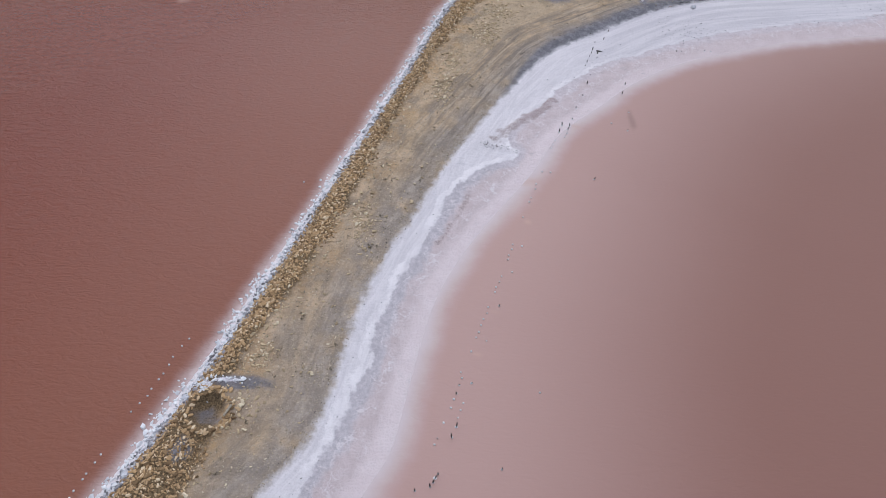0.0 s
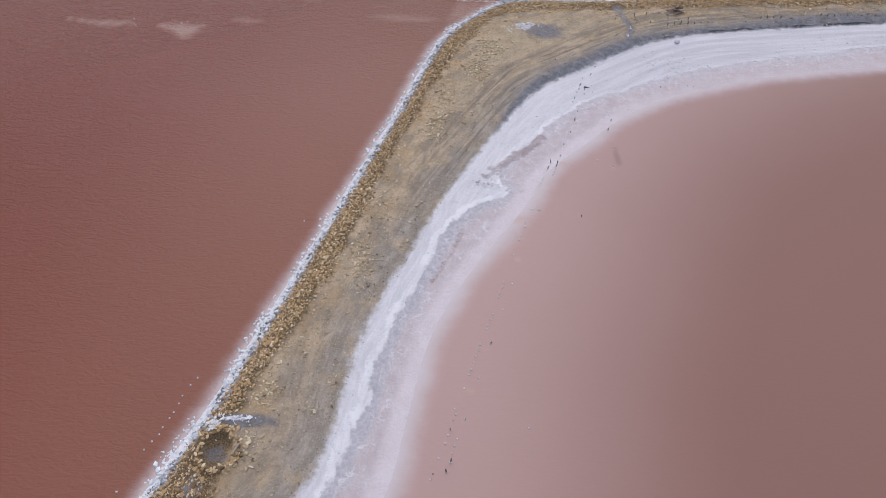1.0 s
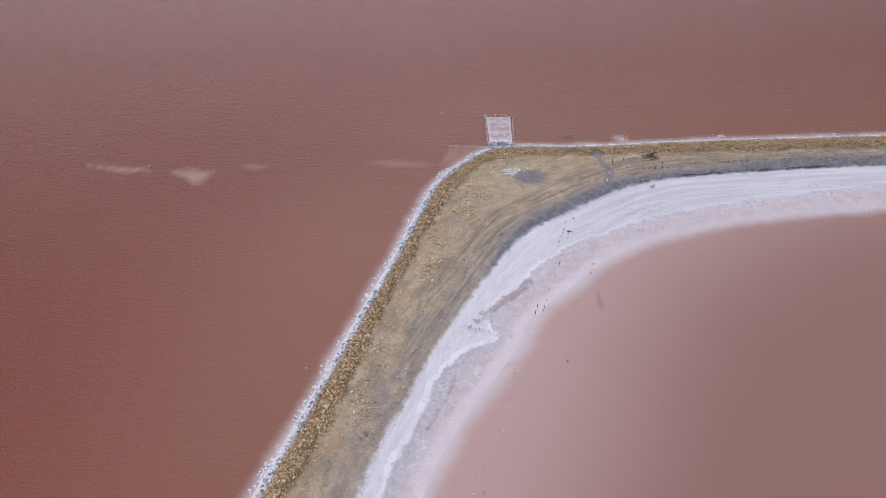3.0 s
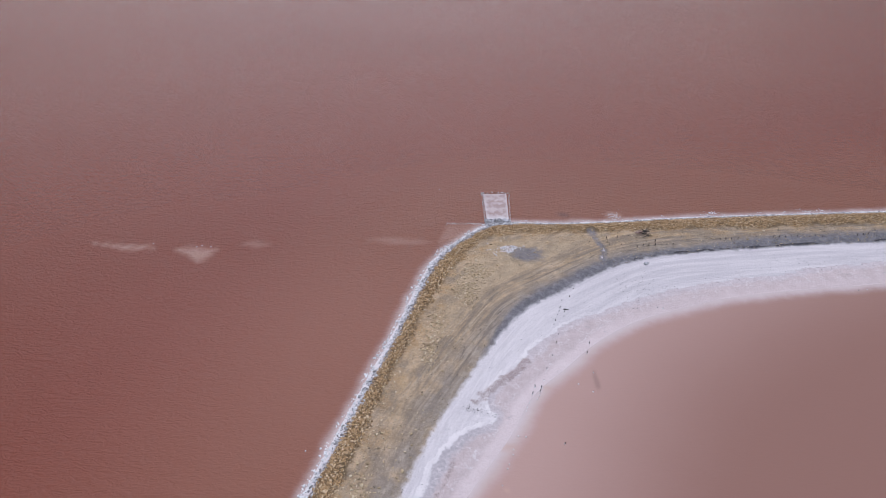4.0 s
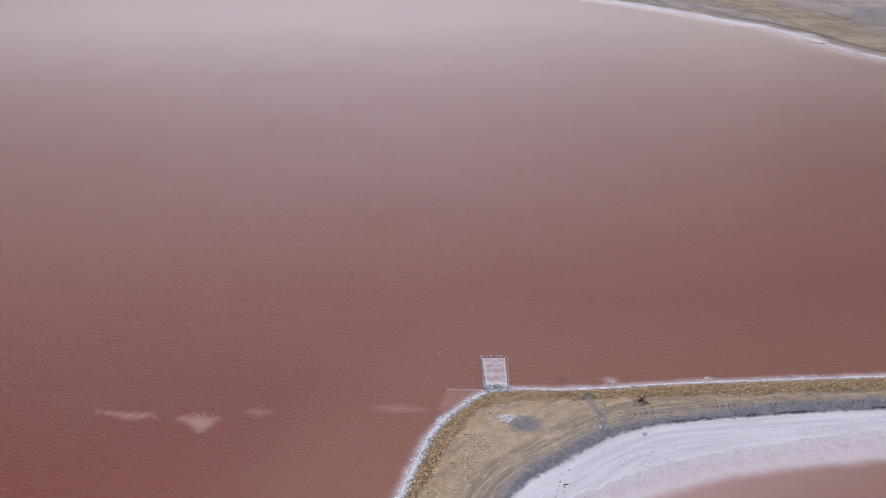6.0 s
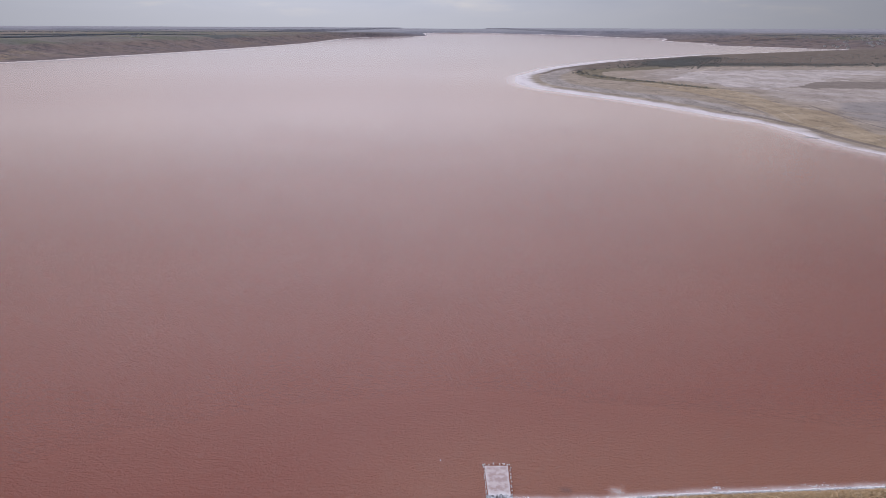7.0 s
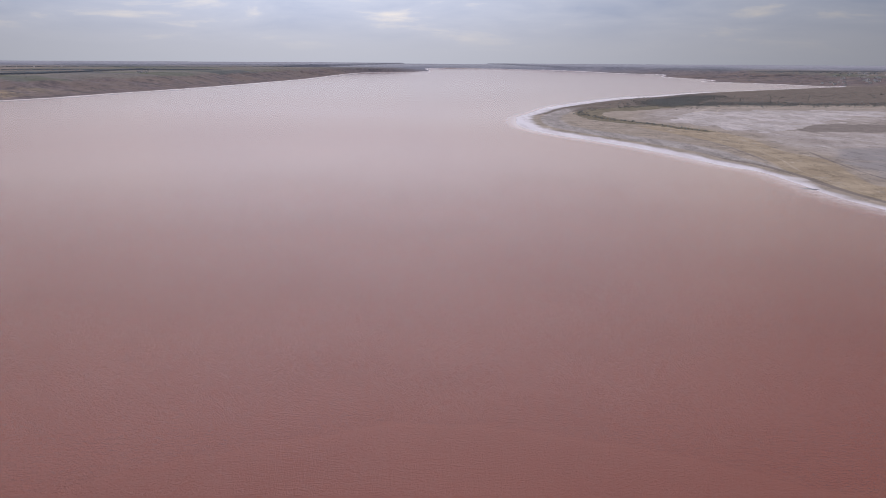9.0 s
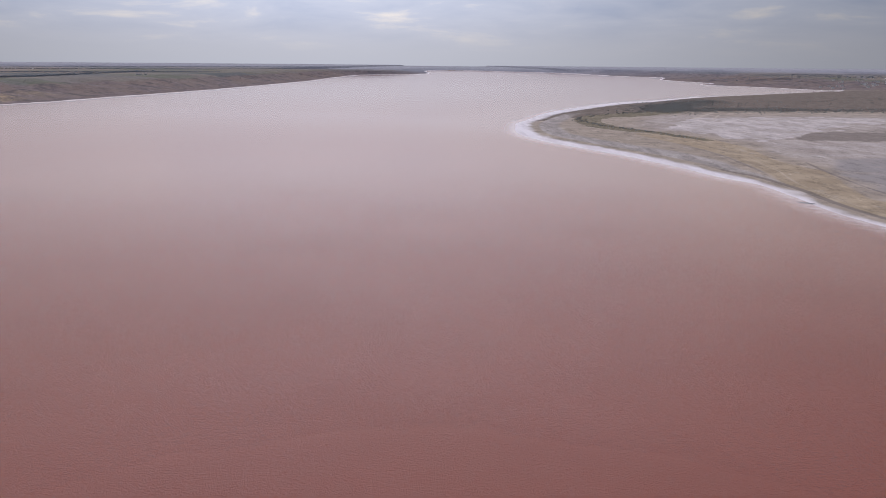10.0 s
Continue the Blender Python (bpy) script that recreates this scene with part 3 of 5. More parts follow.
DUNE_UP = smooth([(470, 260), (340, 410), (306, 478), (311, 524), (336, 612), (332, 648), (330, 698), (344, 812), (330, 909), (300, 1000), (270, 1060)], 6)
HEDGE = smooth([(385, 1396), (349, 1367), (280, 1305), (228, 1210), (232, 1122), (256, 1047), (285, 991), (308, 925), (328, 880)], 6)
TRACK = smooth([(330, 360), (286, 429), (284, 546), (298, 627), (306, 700), (318, 824), (312, 907), (290, 970), (266, 1024), (240, 1079), (226, 1170)], 6)
TRACK_FIELD = smooth([(430, 1235), (455, 1275), (520, 1387), (562, 1395), (630, 1417), (735, 1405), (858, 1387), (1200, 1420), (1800, 1480)], 6)
TRACK_CROSS = smooth([(460, 1220), (480, 1262), (537, 1373), (610, 1400)], 6)
TRACK_LOW = smooth([(340, 905), (380, 930), (430, 1020), (520, 1050), (700, 1120), (1000, 1200)], 6)
DITCH = smooth([(350, 678), (336, 604), (327, 513), (345, 440)], 4)

PAN = smooth([(341, 1015), (356, 1116), (436, 1240), (572, 1286), (760, 1300), (900, 1290), (760, 1180), (645, 1142), (560, 1040), (494, 975), (440, 890), (388, 898), (357, 948), (341, 1015)], 6)
PALE_FLAT = smooth([(343, 761), (372, 843), (459, 872), (620, 885), (900, 900), (760, 735), (560, 728), (456, 726), (362, 708), (343, 761)], 6)
MUDFLAT = smooth([(438, 893), (486, 962), (545, 1003), (640, 1010), (900, 1060), (880, 905), (640, 884), (549, 880), (488, 882), (438, 893)], 6)
HOOK = smooth([(216, 1184), (259, 1290), (333, 1351), (420, 1425), (480, 1415), (400, 1330), (330, 1265), (291, 1250), (261, 1188), (256, 1096), (272, 1037), (302, 980), (322, 925),
               (303, 921), (279, 966), (248, 998), (218, 1071), (212, 1130), (216, 1184)], 6)
GREY_FLAT = smooth([(358, 650), (402, 700), (520, 715), (520, 560), (420, 430), (345, 440), (322, 505), (336, 575), (358, 650)], 6)
EYE_HEIGHT = 82.0
CHALK = (1390, 3050)


def shrink_far(x, y, z):
    """Country past 3 km is drawn in towards 4.9 km along the line of sight, so that all of it stands within the view's reach."""
    d = np.hypot(x, y) + 1e-6
    near = 3000.0
    x0 = np.maximum(d, near) - near
    e = np.where(d > near, near + 1900 * x0 / (x0 + 1900), d)
    s = e / d
    return x * s, y * s, EYE_HEIGHT + (z - EYE_HEIGHT) * s


def wave_sum(x, y, size, seed):
    """Smooth uneven ground: a few crossing waves."""
    r = np.random.RandomState(seed)
    h = 0
    for i in range(9):
        a, q, p = r.uniform(0, 6.3), r.uniform(0.5, 2.2) * 6.28 / size, r.uniform(0, 6.3)
        h = h + np.sin((x * np.cos(a) + y * np.sin(a)) * q + p) / (i * 0.3 + 1)
    return h / 3.5


def mesh_from(name, verts, faces, mat, attrs=None, flat=False):
    me = bpy.data.meshes.new(name)
    verts, faces = np.asarray(verts, np.float32), np.asarray(faces, np.int32)
    n, k = faces.shape
    me.vertices.add(len(verts))
    me.vertices.foreach_set("co", verts.ravel())
    me.loops.add(n * k)
    me.loops.foreach_set("vertex_index", faces.ravel())
    me.polygons.add(n)
    me.polygons.foreach_set("loop_start", np.arange(0, n * k, k, dtype=np.int32))
    me.polygons.foreach_set("use_smooth", np.full(n, not flat))
    for key, values in (attrs or {}).items():
        me.attributes.new(key, "FLOAT", "POINT").data.foreach_set("value", np.asarray(values, np.float32))
    me.update(calc_edges=True)
    me.validate()
    me.materials.append(mat)
    return me


def keep_faces(verts, faces, wanted, attrs):
    """The faces whose corners are all wanted, with the vertices that they use."""
    faces = faces[wanted[faces].any(1)]
    used = np.unique(faces)
    index = np.full(len(verts), -1)
    index[used] = np.arange(len(used))
    return verts[used], index[faces], {k: v[used] for k, v in attrs.items()}


def fan_grid(r0, r1, growth, fine, span=46.0):
    """A grid round the origin: fine within the span to both sides of ahead, coarse behind; rings grow with distance."""
    az = np.radians(np.concatenate([np.linspace(-180, -span, 40, endpoint=False), np.linspace(-span, span, fine, endpoint=False),
                                    np.linspace(span, 180, 41)]))
    rr = np.concatenate([[0.01, r0 * 0.3, r0 * 0.6], r0 * growth ** np.arange(int(math.log(r1 / r0) / math.log(growth)) + 2)])
    rg, ag = np.meshgrid(rr, az, indexing="ij")
    x, y = (rg * np.sin(ag)).ravel(), (rg * np.cos(ag)).ravel()
    n, m = rg.shape
    i = (np.arange(n - 1)[:, None] * m + np.arange(m - 1)[None]).ravel()
    faces = np.stack([i, i + 1, i + m + 1, i + m], 1)[:, ::-1]
    return x, y, faces


# ---- ground: one sheet, lake bed and country, to the horizon ----


def land_form(x, y):
    """Distance inland, share of upland, width of the rising bank and height, at true distances."""
    xy = np.stack([x, y], 1)
    far = np.hypot(x, y) > 120
    d = np.full(len(x), -300.0)
    dist = np.minimum(np.abs(off(CAPE, xy[far])), np.abs(off(FAR, xy[far])))
    d[far] = np.where(inside(LAKE, xy[far]), -dist, dist)
    d = d + np.where(far, wave_sum(x, y, 90, 3) * np.clip(np.hypot(x, y) / 200, 1.5, 6) * np.where((x > 0) & (y < 2300), 0.35, 1.0), 0)
    up = sm(y, 2350, 3300) * (x > 0) + (x <= 0)
    up = np.where((x > 0) & (y > 5200), 1.0, up)
    rough = wave_sum(x, y, 260, 5) * 0.5 + wave_sum(x, y, 90, 6) * 0.25
    rise = np.where(x < -200, 330, 900) * (1 + 0.25 * wave_sum(x, y, 500, 8))
    bank = np.where(x < -200, 40.0, 34.0) * sm(d, 12, rise)
    bank = bank + np.where(d > 12, rough * 8 * sm(d, 12, 200) * (1 - 0.85 * sm(d, rise * 0.8, rise * 1.4)), 0)
    bank = bank * (1 - 0.7 * sm(y, 5500, 8000) * (np.abs(x) < 1500))
    low = 1.6 * sm(d, 0, 70) + 0.35 * wave_sum(x, y, 60, 9) * sm(d, 5, 50)
    z = np.where(d > 0, 0.25 + low * (1 - up) + bank * up, np.maximum(0.04 * d + 0.2, -2.5))
    z = z + up * sm(np.hypot(x, y), 4000, 16000) * (20 + 8 * wave_sum(x, y, 5000, 4)) * (d > 0)
    return d, up, rise, z


def build_ground():
    x, y, faces = fan_grid(70.0, 26000, 1.0092, 600)
    xy = np.stack([x, y], 1)
    d, up, rise, z = land_form(x, y)
    capeland = (1 - up) * (d > 0)
    on = np.flatnonzero((x > 0) & (y > 100) & (y < 2800) & (d > -70) & (np.hypot(x, y) < 4000))

    def near(line):
        v = np.full(len(x), 1e4)
        v[on] = off(line, xy[on])
        return v

    beach, low, high = near(BEACH), near(DUNE_LOW), near(DUNE_UP)
    dune = sm(low, -4, 4) * sm(high, 8, -8) * capeland * sm(y, 1040, 900)
    flat = sm(np.where(y < 1000, high, beach - 130), 0, 60) * capeland * (1 - sm(y, 1250, 1420))
    ridge = sm(near(smooth([(330, 1330), (420, 1400), (700, 1450), (1700, 1500)])), 10, -50) * capeland
    line = [sm(np.abs(near(p)), w, w * 0.3) for p, w in ((TRACK, 2.6), (TRACK_FIELD, 7), (TRACK_CROSS, 4), (TRACK_LOW, 4))]
    road = np.maximum.reduce([0.5 * line[0], 0.7 * line[1], 0.7 * line[2], 0.45 * line[3]]) * capeland
    hedge = sm(np.abs(near(HEDGE)), 13, 5) * capeland
    wide = 14 + 38 * sm(y, 540, 740)
    on_cape = np.zeros(len(x), bool)
    on_cape[on] = True
    pan = area(PAN, xy, 7, on_cape, 26, 70)
    pale = area(PALE_FLAT, xy, 16, on_cape, 14, 110)
    mud = area(MUDFLAT, xy, 6, on_cape, 14, 50)
    hook = area(HOOK, xy, 4, on_cape, 6, 40)
    blue = area(GREY_FLAT, xy, 14, on_cape, 14, 70)
    # two masks grow with distance and carry the painted haze
    attrs = {
        "upland": up * (d > 8), "plateau": sm(d, rise * 0.5, rise * 0.85) * up,
        "flat": flat, "dune": dune, "far_haze": sm(np.hypot(x, y), 4600, 9000), "rim": sm(np.hypot(x, y), 7500, 13000),
        "scrub": ridge, "hook": np.maximum(hook, 0.8 * hedge), "track": road, "pan": np.maximum(pan, 0.4 * pale) * (1 - mud) * capeland,
        "damp": sm(beach, 3, 14) * sm(beach, wide, wide * 0.55) * capeland * (1 - dune) * sm(y, 1500, 1200),
        "mudflat": np.maximum.reduce([0.85 * mud * capeland, 0.8 * sm(np.abs(near(DITCH)), 3, 1), 0.95 * sm(np.abs(beach - 7), 5, 1.5) * sm(y, 720, 590) * capeland, 0.6 * sm(np.abs(low + 3), 4, 1) * sm(y, 560, 640) * sm(y, 950, 800) * capeland]),
        "grey": blue * capeland, "sandy": sm(x, -900, -1000) * sm(y, 2300, 1500) * sm(d, 330, 60) * (d > 0),
        "chalk": sm(np.hypot((x - CHALK[0]) / 70, (y - CHALK[1]) / 90) + 0.35 * wave_sum(x, y, 50, 37), 1.0, 0.5),
        "crust": np.where(up > 0.5, sm(d, 15, 5) * (d > -40), sm(beach + 4 * wave_sum(x, y, 40, 39), 7, -16) * (d > -60)),
    }
    x, y, z = shrink_far(x, y, z)
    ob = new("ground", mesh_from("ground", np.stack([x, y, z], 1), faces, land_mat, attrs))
    tagged(ob, "low salt shore, eroded banks and fields around the lake", "ground", kind="structure")


build_ground()

# ---- water: the lake and the pond behind the embankment ----


def build_water():
    x, y, faces = fan_grid(8.0, 18000, 1.0114, 600)
    xy = np.stack([x, y], 1)
    r = np.hypot(x, y)
    near = r < 330
    side = np.where(y > 100, -200.0, 200.0)
    side[near] = off(OUTER, xy[near])
    side[~near] = np.where(off(OUTER[::6], xy[~near]) > 0, 200, -200)
    pond = np.full(len(x), 200.0)
    pond[near] = off(POND, xy[near])
    shore = np.full(len(x), 500.0)
    far = r > 90
    cape = np.abs(off(CAPE, xy[far]))
    d = np.minimum(cape / 20.0 + np.maximum(cape - 50, 0) / 9.0, np.abs(off(FAR, xy[far])) / 11.0)
    shore[far] = np.where(inside(LAKE, xy[far]), d, -3)
    shoal = np.zeros(len(x))
    for cx, cy, rx, ry, w in ((-27, 84.8, 2.6, 0.9, 0.22), (-5, 85.8, 5.5, 0.8, 0.35), (29, 93.2, 1.6, 1.4, 0.7),
                              (3.1, 26.8, 0.7, 0.16, 0.8), (4.6, 30.9, 0.8, 0.13, 0.45), (7.5, 41.1, 0.6, 0.14, 0.9), (8.0, 46.6, 1.7, 0.7, 0.6), (13.4, 55.1, 0.8, 0.6, 0.5)):
        shoal = np.maximum(shoal, w * sm(np.hypot((x - cx) / rx, (y - cy) / ry) + 0.12 * wave_sum(x, y, 3, 2), 1.15, 0.25))
    for poly, soft, w in (([(-51.5, 84.9), (-47, 84.5), (-42.2, 84.3), (-42.0, 83.7), (-46, 83.2)], 0.6, 0.55),
                          ([(-38.9, 83.4), (-36, 83.9), (-32.4, 83.3), (-33.6, 80.6), (-34.6, 80.2), (-36.4, 81.9)], 0.7, 0.55),
                          ([(0.6, 85.2), (2.2, 90.5), (8.0, 90.7), (5.0, 87.0)], 0.5, 0.3)):
        shoal = np.maximum(shoal, w * area(poly, xy, soft, near))
    drift = smooth([(-560, 1330), (-250, 1250), (-84, 1206), (60, 1130), (98, 1105), (150, 1300), (260, 1560), (420, 1850)])
    pale = np.zeros(len(x))
    pale[far] = 0.3 * sm(np.abs(off(drift, xy[far])) + 30 * wave_sum(x[far], y[far], 300, 12), 190, 10)
    weed = 0.3 * sm(np.hypot((x - 19.5) / 0.45, (y - 56.3) / 1.7) + 0.3 * wave_sum(x, y, 1.5, 6), 1.2, 0.2)
    weed = weed + 0.55 * sm(np.hypot((x - 20.9) / 1.4, (y - 93.3) / 0.9) + 0.2 * wave_sum(x, y, 2, 6), 1.1, 0.2)
    # far out the depth value drops, so the colour moves towards the paler tone
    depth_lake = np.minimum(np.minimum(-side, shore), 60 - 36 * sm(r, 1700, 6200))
    open_water = (1 - 0.85 * sm(-side, 55, 5) * sm(y, 92, 60)) * (1 - 0.85 * sm(r, 90, 950)) * (1 - sm(r, 250, 850))
    z = np.zeros(len(x))
    vx, vy, vz = shrink_far(x, y, z)
    verts = np.stack([vx, vy, vz], 1)
    outer_face = (side[faces] < 0).any(1)
    everywhere = np.ones(len(x), bool)
    for name, mat, own, depth, label in (
            ("lake_water", lake_mat, outer_face, depth_lake, "wide red-pink salt lake with small wind ripples"),
            ("pond_water", pond_mat, ~outer_face, pond, "calm pale pink brine behind the embankment")):
        # the pond's colour moves towards its darker tone eastward
        v, f, a = keep_faces(verts, faces[own], everywhere, {"depth": depth, "shoal": shoal, "weed": weed, "open": open_water, "pale": pale, "east_shift": 0.42 * np.maximum(x - 3, 0) * (side > 0), "reach": sm(r, 70, 900), "water_haze": 0.6 * sm(r, 400, 2400)})
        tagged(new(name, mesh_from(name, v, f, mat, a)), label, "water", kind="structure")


build_water()

# ---- embankment ----


def bank_fields(xy):
    return {k: off(line, xy) for k, line in (("a", OUTER), ("b", RIPRAP), ("c", SOIL), ("d", SALT), ("e", POND))}


def bank_height(xy, g=None):
    g = g or bank_fields(xy)
    a, c, e = g["a"], -g["c"], -g["e"]
    x, y = xy[:, 0], xy[:, 1]
    side = 0.85 * sm(a, -0.3, 2.4) + 0.02
    top = 0.16 + 0.13 * np.maximum(c, 0)
    h = np.minimum(side, top)
    shelf = 0.16 * np.clip(e, 0, None) / (np.clip(e, 0, None) + np.clip(-c, 0, None) + 1e-3)
    h = np.where(c > 0, h, shelf)
    h = np.where(e < 0, np.maximum(0.05 * e, -0.5), h)
    h = np.where(a < 0, np.maximum(0.5 * a + 0.05, -1.6), h)
    h = h + np.where((c > 0) & (a > 0), 0.05 * wave_sum(x, y, 3.1, 21) + 0.025 * wave_sum(x, y, 0.9, 22), 0)
    h = h + np.where(c <= 0, 0.018 * wave_sum(x, y, 1.7, 23) * sm(e, 0, 1.5), 0)
    for line, w, top in ((SPIT, 0.5, 0.08), (SPIT_BACK, 0.5, 0.08)):
        h = h + top * sm(np.abs(off(line, xy)), w, 0.1)
    # shallow hollow inside the ring of stones, brine pools
    h = h - 0.4 * sm(np.hypot(x + 16.0, y - 20.9), 1.4, 0.7) + 0.2 * sm(np.abs(np.hypot(x + 16.0, y - 20.9) - 1.65), 0.5, 0.1)
    return h


def build_bank():
    step = 0.22
    gx, gy = np.meshgrid(np.arange(-52, 112, step), np.arange(-36, 104, step), indexing="ij")
    x, y = gx.ravel(), gy.ravel()
    n, m = gx.shape
    xy = np.stack([x, y], 1)
    rough_a, rough_e = off(OUTER[::2], xy), off(POND[::2], xy)
    i = (np.arange(n - 1)[:, None] * m + np.arange(m - 1)[None]).ravel()
    faces = np.stack([i, i + 1, i + m + 1, i + m], 1)[:, ::-1]
    verts, faces, extra = keep_faces(np.stack([x, y, 0 * x], 1), faces, (rough_a > -3) & (rough_e < 5), {})
    xy = verts[:, :2].copy()
    x, y = xy[:, 0], xy[:, 1]
    g = bank_fields(xy)
    verts[:, 2] = bank_height(xy, g)
    along = off(SOIL, xy, True)[1]
    wide = 0.5 + 2.6 * sm(x, 4, 15) - 1.0 * sm(x, 22, 32) + 2.0 * sm(x, 36, 52)
    bloom = np.maximum.reduce([
        0.8 * sm(np.hypot((x - 11.0) / 2.2, (y - 82.4) / 1.4) + 0.3 * wave_sum(x, y, 1.6, 63), 1.2, 0.2), 0.45 * sm(np.abs(off(smooth([(25.5, 83.4), (25.1, 82.0), (24.6, 80.8)]), xy)), 0.5, 0.1), sm(np.hypot((x + 15.2) / 1.3, (y - 23.6) / 0.32), 1.2, 0.2),
        0.9 * sm(np.hypot((x + 17.2) / 1.2, (y - 23.2) / 0.8), 1.2, 0.3)])
    pool = np.maximum.reduce([
        1.1 * sm(np.hypot((x - 13.4) / 4.0, (y - 81.3) / 2.8), 1.1, 0.1), sm(np.hypot((x - 24.2) / 1.2, (y - 87.0) / 1.9), 1.2, 0.3), 0.8 * sm(np.abs(off(smooth([(24.2, 86.5), (24.9, 84.0), (25.3, 82.4), (24.7, 80.6)]), xy)), 0.9, 0.2),
        0.95 * sm(np.hypot((x + 14.2) / 2.5, (y - 23.4) / 0.8), 1.2, 0.4), 0.62 * sm(np.hypot((x + 16.2) / 1.15, (y - 20.7) / 0.9) + 0.35 * wave_sum(x, y, 1.6, 25), 1.4, 0.4),
        0.9 * sm(np.hypot((x + 17.3) / 1.1, (y - 18.2) / 1.3), 1.2, 0.3)])
    attrs = {"from_outer": g["a"], "from_riprap": g["b"], "from_soil": g["c"], "from_salt": g["d"], "from_pond": g["e"],
             "mud": sm(-g["c"], wide, wide * 0.2) * sm(x, 2, 10), "black": sm(-g["c"], 0.9, 0.1) * sm(x, 20, 30) + 0.3 * sm(-g["c"], 0.8, 0.2) * sm(x, 9, 16),
             "worn": (0.3 + 0.7 * sm(y, 46, 58)) * sm(-g["c"], 0.3, 1.2) * sm(-g["c"], 7.5, 4), "rosy": sm(x, 4, 9), "far_salt": sm(x, 10, 24), "sandy": sm(-g["c"], 4.0, 7.0) * sm(g["b"], 1.0, 3.0) * sm(x, -2, 6), "lip": 1 - 0.75 * sm(x, 14, 34), "damp": np.maximum(sm(-g["c"], 4.2, 1.5), 0.4 * sm(y, 48, 22) * sm(g["b"], 0.3, 1.5)),
             "bloom": bloom, "pool": pool, "along": along,
             "spit": 0.85 * sm(np.abs(off(SPIT, xy)), 0.6, 0.1),
             "rust": np.maximum(0.75 * sm(np.abs(off(SPIT_BACK, xy)) + 0.45 * wave_sum(x, y, 2.6, 27) + 0.25 * wave_sum(x, y, 0.9, 29), 1.15, 0.1), 0.6 * sm(np.abs(off(CRUST_SCAR, xy)) + 0.2 * wave_sum(x, y, 1.1, 28), 0.55, 0.1))}
    ob = new("embankment", mesh_from("embankment", verts, faces, bank_mat, attrs))
    tagged(ob, "earth embankment with ochre soil and a broad white salt margin", "embankment", kind="structure")


build_bank()

# ---- things: helpers ----
rng = random.Random(7)
nrng = np.random.RandomState(11)


def part(name, me, parent, label=""):
    ob = new(name, me)
    ob.parent = parent
    if label:
        ob["label"] = label
    return ob


def bm_mesh(name, bm, mat, flat=True):
    me = bpy.data.meshes.new(name)
    bm.to_mesh(me)
    bm.free()
    for p in me.polygons:
        p.use_smooth = not flat
    me.materials.append(mat)
    return me


def stone_shape(seed, n=12, squash=(1.15, 0.62, 0.46)):
    """A broken block: the hull of a few points on a rounded box."""
    r = random.Random(seed)
    bm = bmesh.new()
    for _ in range(n):
        v = Vector((r.gauss(0, 1), r.gauss(0, 1), r.gauss(0, 1))).normalized()
        v = Vector([math.copysign(abs(c) ** 0.6, c) for c in v]) * r.uniform(0.85, 1.05)
        bm.verts.new([c * q * 0.5 for c, q in zip(v, squash)])
    hull = bmesh.ops.convex_hull(bm, input=bm.verts)
    bmesh.ops.delete(bm, geom=list({g for g in hull["geom_interior"] + hull["geom_unused"] if isinstance(g, bmesh.types.BMVert)}), context="VERTS")
    bmesh.ops.triangulate(bm, faces=bm.faces)
    return bm


def shape_arrays(bm):
    bm.verts.index_update()
    v = np.array([q.co[:] for q in bm.verts])
    f = np.array([[q.index for q in face.verts] for face in bm.faces])
    bm.free()
    return v, f


SHAPES = [shape_arrays(stone_shape(i)) for i in range(16)]
LUMPS = [shape_arrays(stone_shape(50 + i, 11, (1.0, 0.85, 0.6))) for i in range(10)]


def turn_matrix(tilt=0.35):
    return np.array(Euler((nrng.uniform(-tilt, tilt), nrng.uniform(-tilt, tilt), nrng.uniform(0, 6.28))).to_matrix())


def joined(name, shapes, places, sizes, mat, tilt=0.35):
    """Many stones in one mesh."""
    vs, fs, n = [], [], 0
    for p, size in zip(places, sizes):
        v, f = shapes[nrng.randint(len(shapes))]
        vs.append((v * (size * nrng.uniform(0.8, 1.2, 3))) @ turn_matrix(tilt).T + p)
        fs.append(f + n)
        n += len(v)
    return mesh_from(name, np.vstack(vs), np.vstack(fs), mat, flat=True)


def scatter(count, box):
    return np.stack([nrng.uniform(box[0], box[1], count), nrng.uniform(box[2], box[3], count)], 1)


def band_points(count, line, lo, hi, x_most=105.0):
    """Places strewn along a line, between two distances from it to its right."""
    seg = np.diff(line, axis=0)
    ll = np.hypot(seg[:, 0], seg[:, 1])
    keep = (line[:-1, 0] > -34) & (line[:-1, 0] < x_most) & (line[:-1, 1] > 4)
    p = np.where(keep, ll, 0)
    j = nrng.choice(len(seg), count, p=p / p.sum())
    u = nrng.uniform(0, 1, count)[:, None]
    side = np.stack([seg[:, 1], -seg[:, 0]], 1) / ll[:, None]
    return line[j] + seg[j] * u + side[j] * nrng.uniform(lo, hi, count)[:, None]


def on_bank(xy, lift=0.0):
    return np.column_stack([xy, bank_height(xy) + lift])


# ---- riprap ----


